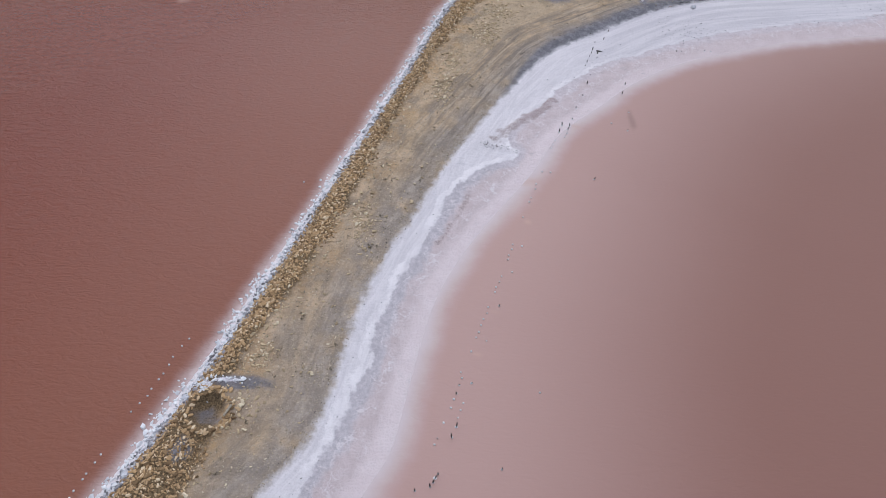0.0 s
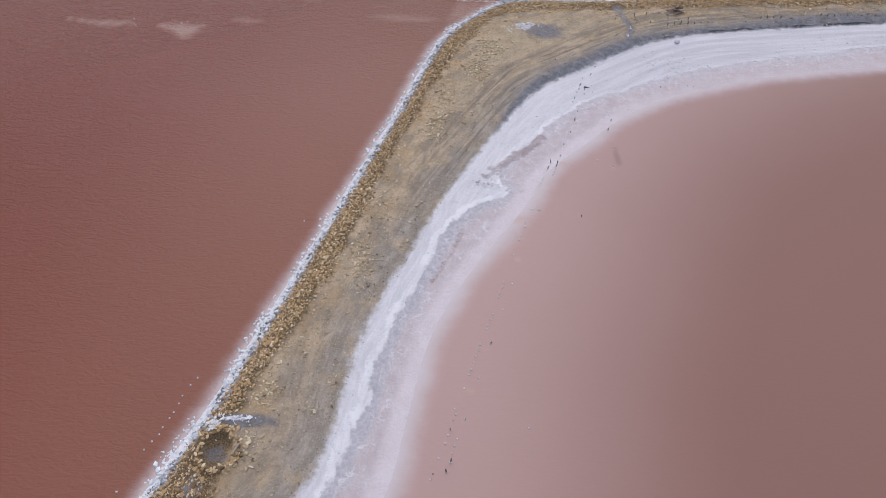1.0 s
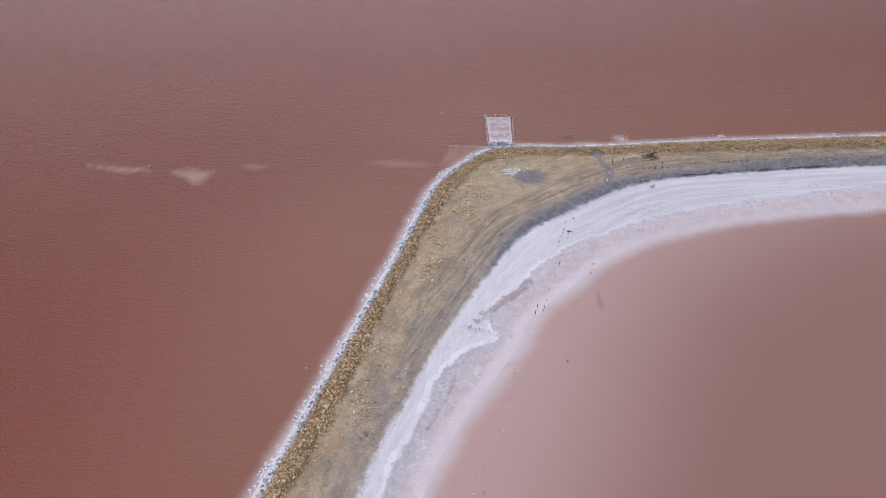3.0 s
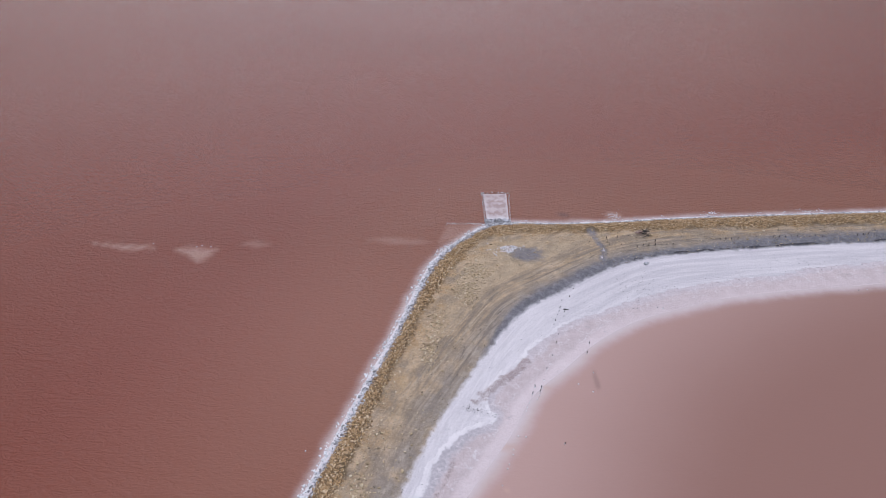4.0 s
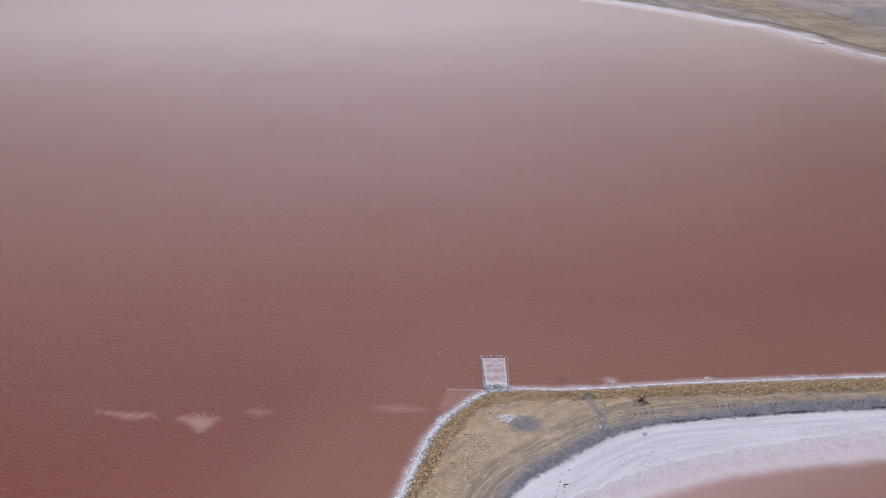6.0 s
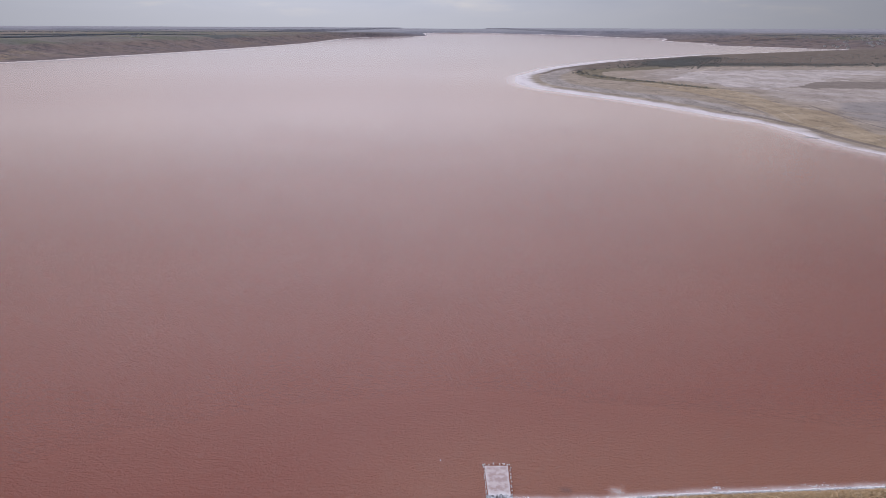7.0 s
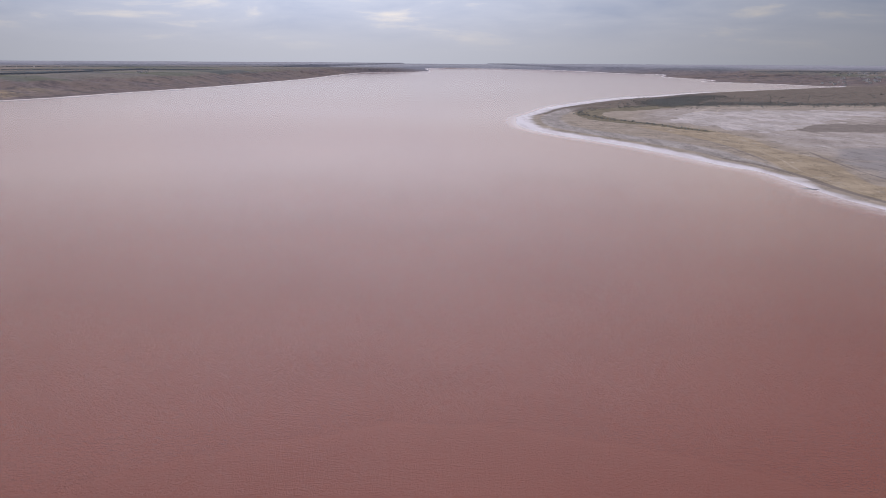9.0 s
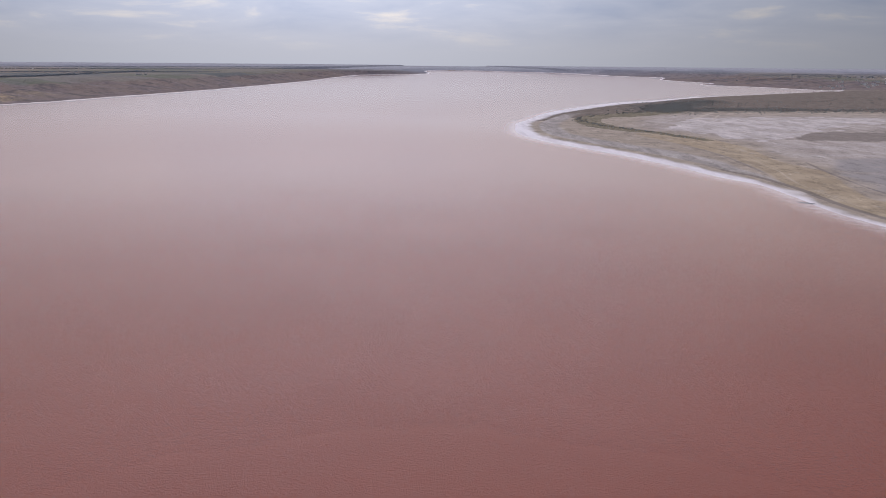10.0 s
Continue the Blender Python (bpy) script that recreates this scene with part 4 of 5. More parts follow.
def build_riprap():
    xy = band_points(92000, OUTER, 0.75, 6.2)
    a, b = off(OUTER, xy), off(RIPRAP, xy)
    b = b + 0.7 * wave_sum(xy[:, 0], xy[:, 1], 4.5, 41)
    xy = xy[(a > 0.8 + 0.5 * sm(xy[:, 0], -6, 6)) & (b < 0.35) & (nrng.uniform(0, 1, len(xy)) < (sm(b, 0.4, -0.9) * 0.9 + 0.1) * (1 - 0.5 * sm(xy[:, 1], 27, 19)))]
    hollow = (np.hypot(xy[:, 0] + 16.0, xy[:, 1] - 20.9) > 1.95) & (np.hypot((xy[:, 0] - 24.4) / 1.2, (xy[:, 1] - 86.6) / 2.2) > 1)
    hollow &= np.hypot((xy[:, 0] + 15.0) / 2.2, (xy[:, 1] - 23.5) / 0.6) > 1
    xy = xy[hollow]
    size = np.clip(nrng.lognormal(-1.68, 0.36, len(xy)), 0.1, 0.46) * (1 - 0.1 * sm(xy[:, 0], -6, 6))
    spot = on_bank(xy, 0.0)
    spot[:, 2] += size * 0.12
    order = np.argsort(xy[:, 1])
    near = order[(xy[order, 1] > 14)][:300]
    rest = np.setdiff1d(order, near)
    thing = new("riprap")
    tagged(thing, "band of loose ochre limestone blocks on the embankment's lake side", "riprap", kind="structure")
    shared = []
    for v, f in SHAPES:
        shared.append(mesh_from("stone", v, f, stone_mat, flat=True))
    for i in near:
        ob = part("stone", shared[nrng.randint(len(shared))], thing)
        ob.matrix_basis = Matrix.LocRotScale(spot[i], Matrix(turn_matrix().tolist()).to_quaternion(),
                                             Vector(size[i] * nrng.uniform(0.8, 1.2, 3)))
    tagged(part("stone_bed", joined("stone_bed", SHAPES, spot[rest], size[rest], stone_mat), thing), kind="stuff")
    return spot


build_riprap()


def build_salt_edge():
    """Salt-caked stones along the lake's waterline, and lumps of salt afloat beside it."""
    xy = band_points(9000, OUTER, -0.45, 1.7)
    a = off(OUTER, xy) + 0.25 * wave_sum(xy[:, 0], xy[:, 1], 3.3, 44)
    xy = xy[(a > 0.3) & (a < 1.1 + 0.5 * sm(xy[:, 0], -6, 6))]
    size = np.clip(nrng.lognormal(-1.45, 0.4, len(xy)), 0.1, 0.52) * (1 - 0.25 * sm(xy[:, 0], 5, 20))
    spot = on_bank(xy)
    spot[:, 2] = np.maximum(spot[:, 2], 0.0) + size * 0.1
    tagged(new("salt_crusted_stones", joined("salt_crusted_stones", LUMPS, spot, size, salted_mat)),
           "grey stones caked with white salt along the waterline", "stones", kind="stuff")
    xy = band_points(9000, OUTER, -1.7, 0.85)
    a = off(OUTER, xy) + 0.45 * wave_sum(xy[:, 0], xy[:, 1], 5.0, 45)
    xy = xy[(a > -0.75) & (nrng.uniform(0, 1, len(xy)) < sm(a, -0.9, 0.1) * 0.9 + 0.04)]
    size = np.clip(nrng.lognormal(-1.55, 0.42, len(xy)), 0.1, 0.5) * (1 - 0.5 * sm(xy[:, 0], 5, 20))
    spot = np.column_stack([xy, np.maximum(bank_height(xy), -0.02) + size * 0.08])
    tagged(new("salt_lumps", joined("salt_lumps", LUMPS, spot, size, salt_mat)), "white salt lumps at the lake's edge", "salt", kind="stuff")


build_salt_edge()


loose_mat = stone_material("pale_ochre_stone", (0.40, 0.30, 0.185), (0.62, 0.475, 0.30), (0.82, 0.70, 0.51))
gravel_mat = stone_material("mixed_gravel", (0.26, 0.215, 0.155), (0.43, 0.345, 0.24), (0.68, 0.57, 0.42))


def build_loose_stones():
    """Stones strewn over the soil, thicker next to the riprap and in a few drifts."""
    xy = band_points(26000, RIPRAP, -0.3, 6.0)
    b, c = off(RIPRAP, xy), off(SOIL, xy)
    drift = 0.5 + 0.5 * wave_sum(xy[:, 0], xy[:, 1], 6, 51)
    clump = np.maximum.reduce([sm(np.hypot((xy[:, 0] - cx) / rx, (xy[:, 1] - cy) / ry), 1.2, 0.2) for cx, cy, rx, ry in
                               ((-0.3, 60.5, 1.2, 4), (0.8, 65.5, 1.6, 3.5), (4.5, 72, 2.4, 3.5), (6.0, 77, 2.6, 3.0), (-13.2, 26, 1.3, 1.6), (-7.0, 40, 1.4, 4), (-13.6, 21.5, 1.5, 1.5))])
    chance = np.maximum(0.16 * sm(b, 3.2, 0.2) * drift + 0.035, 0.9 * clump)
    keep = (c < -0.4) & (nrng.uniform(0, 1, len(xy)) < chance)
    xy = xy[keep]
    size = np.clip(nrng.lognormal(-1.68, 0.42, len(xy)), 0.08, 0.46)
    spot = on_bank(xy)
    spot[:, 2] += size * 0.14
    tagged(new("loose_stones", joined("loose_stones", SHAPES, spot, size, loose_mat)), "ochre stones strewn over the bare soil", "stones", kind="stuff")
    # gravel: small pale chips over all the bare ground
    xy = band_points(30000, RIPRAP, -0.2, 8.5, 75)
    c = off(SOIL, xy)
    keep = (c < 0.2) & (nrng.uniform(0, 1, len(xy)) < 0.25 + 0.5 * sm(wave_sum(xy[:, 0], xy[:, 1], 5, 53), -0.3, 0.6))
    xy = xy[keep]
    size = np.clip(nrng.lognormal(-2.45, 0.38, len(xy)), 0.045, 0.2)
    tagged(new("gravel", joined("gravel", SHAPES[:8], on_bank(xy) + (0, 0, 0.012), size, gravel_mat)), "small grey-brown chips lying on the soil", "gravel", kind="stuff")
    # dark pebbles and salt-killed stalks on the white margin and along the spit
    xy = np.vstack([band_points(200, SOIL, -0.5, 0.25), band_points(150, SALT, -2.5, 0.5),
                    SPIT[nrng.randint(len(SPIT), size=60)] + nrng.normal(0, 0.25, (60, 2)),
                    np.array([29.0, 74.6]) + nrng.normal(0, 1, (110, 2)) * (2.0, 1.6), np.array([57.0, 79.0]) + nrng.normal(0, 1, (50, 2)) * (5, 0.8)])
    size = np.clip(nrng.lognormal(-2.5, 0.4, len(xy)), 0.05, 0.2)
    spot = on_bank(xy)
    spot[:, 2] += size * 0.1
    tagged(new("dark_pebbles", joined("dark_pebbles", SHAPES, spot, size, wood_mat)), "dark pebbles and bits of wood on white salt", "pebbles", kind="stuff")


build_loose_stones()


def build_stone_ring():
    ring = tagged(new("stone_ring"), "rough ring of ochre stones round a shallow hollow", "stone ring")
    ring.matrix_basis = pose(-16.0, 20.9, float(bank_height(np.array([[-16.0, 20.9]]))[0]))
    base_z = ring.matrix_basis.translation.z
    shared = [mesh_from("stone", v, f, stone_mat, flat=True) for v, f in SHAPES[:6]]
    for i in range(96):
        ang = i / 96 * 6.283 * 2 + nrng.normal(0, 0.05)
        rad = (1.5 if i < 48 else 1.75) + nrng.normal(0, 0.16)
        if 1.9 < ang % 6.283 < 3.0 and i >= 48:
            continue
        x, y = rad * math.cos(ang), rad * 1.02 * math.sin(ang)
        z = float(bank_height(np.array([[-16.0 + x, 20.9 + y]]))[0]) - base_z
        size = rng.uniform(0.26, 0.46)
        ob = part("stone", shared[i % 6], ring)
        ob.matrix_basis = Matrix.LocRotScale((x, y, z + size * 0.15), Matrix(turn_matrix(0.25).tolist()).to_quaternion(),
                                             Vector((size, size * rng.uniform(0.8, 1.2), size)))
    # one pale sawn beam lies on the rim
    bm = bmesh.new()
    bmesh.ops.create_cube(bm, size=1.0, matrix=Matrix.Diagonal((0.16, 0.95, 0.14, 1)))
    bmesh.ops.bevel(bm, geom=bm.edges[:], offset=0.02, segments=1, affect="EDGES")
    beam = part("beam", bm_mesh("beam", bm, pale_wood), ring, "pale weathered beam")
    beam.matrix_basis = pose(1.45, -0.1, float(bank_height(np.array([[-14.55, 20.8]]))[0]) - base_z + 0.28, 6, 4, -24)


def pale_wood_material():
    k = Mat("pale_driftwood")
    g = k.noise(7.0, 6, 0.65, k.scaled(5, 1, 5))
    return k.done(k.mix(k.step(g, 0.3, 0.7), (0.26, 0.21, 0.15), (0.50, 0.43, 0.33)), 0.85, k.bump(g, 0.4, 0.02))


pale_wood = pale_wood_material()
build_stone_ring()

# ---- posts ----


def post_mesh(seed, high, wide):
    r = random.Random(seed)
    bm = bmesh.new()
    rings, sides = 4, 7
    rows = []
    for i in range(rings):
        u = i / (rings - 1)
        rad = wide * (1.0 - 0.25 * u) * r.uniform(0.9, 1.1)
        rows.append([bm.verts.new((rad * math.cos(j * 6.283 / sides) * r.uniform(0.88, 1.1) + 0.04 * u, rad * math.sin(j * 6.283 / sides) * r.uniform(0.88, 1.1),
                                   -0.25 + (high + 0.25) * u + (r.uniform(-0.05, 0.05) if i == rings - 1 else 0))) for j in range(sides)])
    for lo, hi in zip(rows, rows[1:]):
        for j in range(sides):
            bm.faces.new((lo[j], lo[(j + 1) % sides], hi[(j + 1) % sides], hi[j]))
    bm.faces.new(rows[-1])
    bm.faces.new(rows[0][::-1])
    return bm_mesh("wooden_post", bm, wood_mat)


def collar_mesh(seed, wide):
    """A low uneven rim of salt grown round a post."""
    r = random.Random(seed)
    bm = bmesh.new()
    sides = 11
    rows = []
    for rad, z in ((0.30, 0.09), (0.62, 0.085), (0.9, 0.04), (1.05, -0.06)):
        rows.append([bm.verts.new((wide * rad * r.uniform(0.82, 1.18) * math.cos(j * 6.283 / sides), wide * rad * r.uniform(0.82, 1.18) * math.sin(j * 6.283 / sides),
                                   z * r.uniform(0.7, 1.3))) for j in range(sides)])
    for lo, hi in zip(rows, rows[1:]):
        for j in range(sides):
            bm.faces.new((lo[j], hi[j], hi[(j + 1) % sides], lo[(j + 1) % sides]))
    bm.faces.new(rows[0])
    return bm_mesh("salt_collar", bm, salt_mat, flat=False)


def cap_mesh(seed):
    """A knob of salt grown over a worn-down post."""
    r = random.Random(seed)
    bm = bmesh.new()
    bmesh.ops.create_icosphere(bm, subdivisions=2, radius=0.1)
    for v in bm.verts:
        v.co = Vector((v.co.x, v.co.y, max(v.co.z, -0.05) * 0.9)) * r.uniform(0.88, 1.14)
    return bm_mesh("salt_cap", bm, salt_mat, flat=False)


CAPS = [cap_mesh(i) for i in range(4)]
POND_POSTS = [post_mesh(i, 0.2 + 0.07 * (i % 4), 0.06) for i in range(5)]
COLLARS = [collar_mesh(i, 0.13 + 0.025 * (i % 3)) for i in range(5)]


def standing_post(x, y, z, group, label, bare=False, tall=1.0, wide=1.0):
    i = rng.randrange(5)
    ob = new("wooden_post", POND_POSTS[i])
    ob.matrix_basis = pose(x, y, z, rng.uniform(-7, 7), rng.uniform(-7, 7), rng.uniform(0, 360)) @ Matrix.Diagonal((1, 1, tall, 1))
    tagged(ob, label, "post", group)
    if tall < 0.3:
        cap = part("salt_cap", CAPS[rng.randrange(4)], ob, "white salt knob")
        cap.matrix_basis = pose(0, 0, 0.35) @ Matrix.Diagonal((wide * 1.5, wide * 1.5, wide * 1.3 / tall, 1))
    elif not bare:
        collar = part("salt_collar", COLLARS[rng.randrange(5)], ob)
        collar.matrix_basis = Matrix.Diagonal((wide, wide, wide / tall, 1))
    return ob


def build_posts():
    stub = "short dark wooden post ringed with white salt in brine"
    # a broken double row in the pond: tall ones, leaning short ones, and stubs worn down to their salt
    tall = [(0.2, 17.1), (0.0, 16.8), (-0.1, 16.5), (-0.3, 16.2), (1.1, 19.8), (1.4, 20.6), (1.4, 23.3), (11.7, 54.2), (12.1, 55.3), (12.7, 54.7), (12.9, 55.2), (13.3, 56.4), (13.9, 58.3)]
    short = [(-1.3, 15.9), (0.1, 19.7), (1.6, 24.0), (2.5, 24.2), (4.5, 17.5), (4.8, 31.5), (14.4, 47.0), (19.8, 62.8), (19.2, 61.1), (19.4, 57.7), (18.8, 54.6),
             (26.9, 69.7), (27.4, 69.7), (30.2, 69.9), (30.9, 69.8), (60.5, 74.0), (59.2, 73.7)]
    worn = [(-0.1, 19.2), (0.5, 20.9), (1.0, 22.1), (1.2, 22.8), (1.8, 24.6), (1.7, 25.1), (1.5, 21.3), (1.7, 21.9), (1.9, 22.5), (2.5, 27.0), (2.9, 28.3), (3.1, 28.8), (3.3, 29.5),
            (3.5, 30.1), (3.8, 30.7), (3.9, 31.3), (3.7, 28.0), (4.5, 32.9), (4.6, 33.4), (4.9, 34.0), (5.1, 34.6), (6.0, 35.1)]
    worn_far = [(5.7, 36.5), (5.8, 37.0), (6.1, 37.7), (6.2, 38.3), (7.0, 38.1), (7.3, 41.7), (8.0, 43.7), (8.2, 44.3), (8.7, 45.5), (8.8, 46.2), (9.5, 48.0), (10.3, 47.9),
                (10.7, 51.6), (10.9, 52.1), (11.2, 52.8), (12.2, 53.4), (12.5, 54.0), (17.3, 55.8), (7.5, 23.5)]
    for spots, high, low, wide in ((tall, 0.9, 1.3, 0.6), (short, 0.4, 0.8, 0.55), (worn + worn_far, 0.1, 0.2, 0.5)):
        for x, y in spots:
            standing_post(x, y, 0, "posts in the pond", stub, tall=rng.uniform(high, low), wide=wide * rng.uniform(0.85, 1.2))
    # salt-capped stubs in the lake
    for x, y in ((-19.4, 27.7), (-19.8, 27.0), (-20.2, 26.0), (-20.3, 25.3), (-20.5, 24.5), (-20.7, 24.0), (-21.0, 23.2), (-21.1, 22.6), (-21.5, 22.0), (-21.9, 21.3),
                 (-22.9, 18.0), (-23.1, 17.4), (-23.4, 16.6), (-23.5, 16.2), (-23.8, 15.4), (-23.9, 14.9), (-13.3, 46.0), (-34.9, 84.3), (-35.6, 84.0), (-33.5, 84.1), (-42.4, 84.9), (0.8, 101.4)):
        standing_post(x, y, 0, "stubs in the lake", "stub of a post capped with white salt in the lake", tall=0.1, wide=0.52)
    # a leaning row of bare stakes at the foot of the embankment
    foot = smooth([(30.5, 83.6), (36, 84.4), (40.9, 85.2), (44.1, 85.7), (46.7, 86.0), (50.2, 86.3), (59.6, 86.8), (67.3, 87.3), (90, 88.8)], 10)
    run = np.concatenate([[0], np.cumsum(np.hypot(*np.diff(foot, axis=0).T))])
    for s in np.arange(0, run[-1], 0.95):
        if math.sin(s * 0.55) + math.sin(s * 0.23 + 2) < -0.2:
            continue
        p = np.array([[np.interp(s, run, foot[:, 0]), np.interp(s, run, foot[:, 1]) + rng.gauss(0, 0.1)]])
        standing_post(p[0, 0], p[0, 1], float(bank_height(p)[0]), "stakes along the embankment", "bare dark wooden stake standing in grey mud", True, rng.uniform(0.6, 1.2))
    for x, y in ((23.5, 84.4), (26.2, 85.3), (27.9, 85.6), (28.2, 84.0), (33.5, 84.9)):
        standing_post(x, y, float(bank_height(np.array([[x, y]]))[0]), "stakes along the embankment", "bare dark wooden stake standing in sandy soil", True, 0.9)
    # dotted lines of old stakes over the salt
    for x, y in ((19.4, 73.8), (18.6, 72.0), (17.5, 71.3), (17.0, 69.7), (16.8, 69.0), (16.5, 68.3), (16.1, 67.1), (15.8, 66.4), (17.5, 68.9), (17.3, 68.0), (16.1, 64.5), (15.6, 62.8), (14.9, 60.6)):
        p = np.array([[x, y]])
        standing_post(x, y, float(bank_height(p)[0]), "stakes in the salt", "worn wooden stake in white salt crust", True, rng.uniform(0.45, 0.9))


build_posts()


def build_pen():
    """The square salt basin fenced with salt-caked posts beyond the embankment's corner."""
    pen = tagged(new("salt_pen"), "small square brine basin fenced by salt-caked posts at the embankment", "salt basin")
    pen.matrix_basis = pose(10.3, 91.3, 0)
    n = 22
    gx, gy = np.meshgrid(np.linspace(-1.85, 1.85, n), np.linspace(-0.6, 8.75, 2 * n), indexing="ij")
    edge = np.minimum(1.85 - np.abs(gx), np.minimum(8.75 - gy, gy + 0.6))
    z = 0.02 + 0.05 * sm(edge, 0.6, 0.0) + 0.012 * wave_sum(gx, gy, 1.2, 61) - 0.25 * (edge < 0.01)
    floor = gy.ravel()
    gx = gx * (1.02 + 0.016 * gy) - 0.1
    m = 2 * n
    i = (np.arange(n - 1)[:, None] * m + np.arange(m - 1)[None]).ravel()
    faces = np.stack([i, i + 1, i + m + 1, i + m], 1)[:, ::-1]
    k = Mat("pen_salt")
    dep = k.math("MULTIPLY_ADD", k.noise(1.2, 6, 0.65), 0.9, k.attr("edge"))
    col = k.mix(k.step(dep, 0.2, 1.1), (0.70, 0.64, 0.65), k.mix(k.step(k.noise(0.9, 5, 0.6), 0.38, 0.62), (0.37, 0.245, 0.228), (0.52, 0.41, 0.40)))
    col = k.mix(k.step(k.math("MULTIPLY_ADD", k.noise(0.8, 5, 0.6), 2.0, k.attr("from_bank")), 3.2, 1.4), col, (0.68, 0.63, 0.64))
    mat = k.done(k.mix(k.step(k.noise(3, 6, 0.7), 0.6, 0.75), col, (0.62, 0.57, 0.58)), 0.45)
    part("salt_floor", mesh_from("salt_floor", np.stack([gx.ravel(), gy.ravel(), z.ravel()], 1), faces, mat, {"edge": edge.ravel(), "from_bank": floor}), pen, "pale pink salt floor")
    caked = [m.copy() for m in POND_POSTS[:3]]
    for m in caked:
        m.materials.clear()
        m.materials.append(salt_mat)
    spots = [(-2.1 - 0.02 * y, y) for y in np.linspace(0.3, 8.7, 12)] + [(1.9 + 0.035 * y, y) for y in np.linspace(0.3, 8.7, 12)] + [(x, 8.9) for x in (-2.2, -2.0, -1.35, -0.6, 0.5, 1.1, 1.35, 1.8, 2.1)]
    for x, y in spots:
        p = part("post", caked[rng.randrange(3)], pen)
        p.matrix_basis = pose(x + rng.gauss(0, 0.05), y + rng.gauss(0, 0.1), 0, rng.uniform(-5, 5), rng.uniform(-5, 5), rng.uniform(0, 360)) @ Matrix.Diagonal((2.1, 2.1, 0.6, 1))
    # grey causeway of rubble between the basin and the bank
    xy = scatter(420, (8.2, 12.2, 89.4, 91.9))
    size = np.clip(nrng.lognormal(-1.2, 0.35, len(xy)), 0.18, 0.6)
    spot = np.column_stack([xy, np.maximum(bank_height(xy), 0.05) + size * 0.1])
    tagged(new("rubble", joined("rubble", LUMPS, spot, size, salted_mat)), "grey salt-stained rubble before the fenced basin", "rubble", kind="stuff")
    # salt lumps in a line west of the basin and a frothy salt patch east of it
    xy = np.vstack([np.stack([np.linspace(2.0, 7.4, 34), 90.6 + nrng.normal(0, 0.12, 34)], 1), np.array([28.9, 93.2]) + nrng.normal(0, 1, (60, 2)) * (0.6, 0.7),
                    np.array([45.3, 94.1]) + nrng.normal(0, 1, (24, 2)) * (0.5, 0.35), np.array([61.5, 94.9]) + nrng.normal(0, 1, (24, 2)) * (1.2, 0.3)])
    size = np.clip(nrng.lognormal(-1.8, 0.35, len(xy)), 0.08, 0.4)
    tagged(new("salt_lumps", joined("salt_lumps", LUMPS, np.column_stack([xy, size * 0.1]), size, salt_mat)), "white salt lumps standing in red brine", "salt", kind="stuff")


build_pen()


def build_bloom():
    """Salt lumps on the white patch in the soil of the corner, and by the brine gutter."""
    xy = np.vstack([np.array([11.0, 82.4]) + nrng.normal(0, 1, (60, 2)) * (1.2, 0.7), np.array([-15.0, 23.6]) + nrng.normal(0, 1, (26, 2)) * (0.8, 0.16),
                    np.array([-17.1, 23.4]) + nrng.normal(0, 1, (60, 2)) * (0.5, 0.45)])
    size = np.clip(nrng.lognormal(-1.6, 0.4, len(xy)), 0.1, 0.45)
    spot = on_bank(xy)
    spot[:, 2] += size * 0.08
    tagged(new("salt_blocks", joined("salt_blocks", LUMPS, spot, size, salt_mat)), "white salt blocks lying on damp dark soil", "salt", kind="stuff")


build_bloom()


def build_heap():
    """A small heap of dumped boards and branches on the sand."""
    heap = tagged(new("driftwood_heap"), "small heap of dark branches and reddish boards on sand", "driftwood")
    heap.matrix_basis = pose(32.0, 86.6, float(bank_height(np.array([[32.0, 86.6]]))[0]))
    k = Mat("reddish_board")
    red = k.done(k.mix(k.step(k.noise(5, 6, 0.7), 0.35, 0.65), (0.20, 0.10, 0.08), (0.42, 0.30, 0.26)), 0.8)
    for i in range(16):
        bm = bmesh.new()
        long = rng.uniform(0.6, 1.5)
        board = i % 3 == 0
        bmesh.ops.create_cube(bm, size=1.0, matrix=Matrix.Diagonal((long, 0.2 if board else 0.08, 0.04 if board else 0.08, 1)))
        bmesh.ops.bevel(bm, geom=bm.edges[:], offset=0.012, segments=1, affect="EDGES")
        bmesh.ops.subdivide_edges(bm, edges=[e for e in bm.edges if e.calc_length() > long * 0.6], cuts=3)
        for v in bm.verts:
            v.co.y += 0.07 * math.sin(v.co.x * 3 + i)
            v.co.z += 0.04 * math.sin(v.co.x * 4 + 2 * i)
        p = part("board" if board else "branch", bm_mesh("piece", bm, red if board else wood_mat), heap)
        p.matrix_basis = pose(rng.gauss(-0.5 if board else 0.4, 0.4), rng.gauss(0, 0.3), 0.1 + 0.035 * i, rng.uniform(-15, 15), rng.uniform(-18, 18), rng.uniform(0, 180))


build_heap()


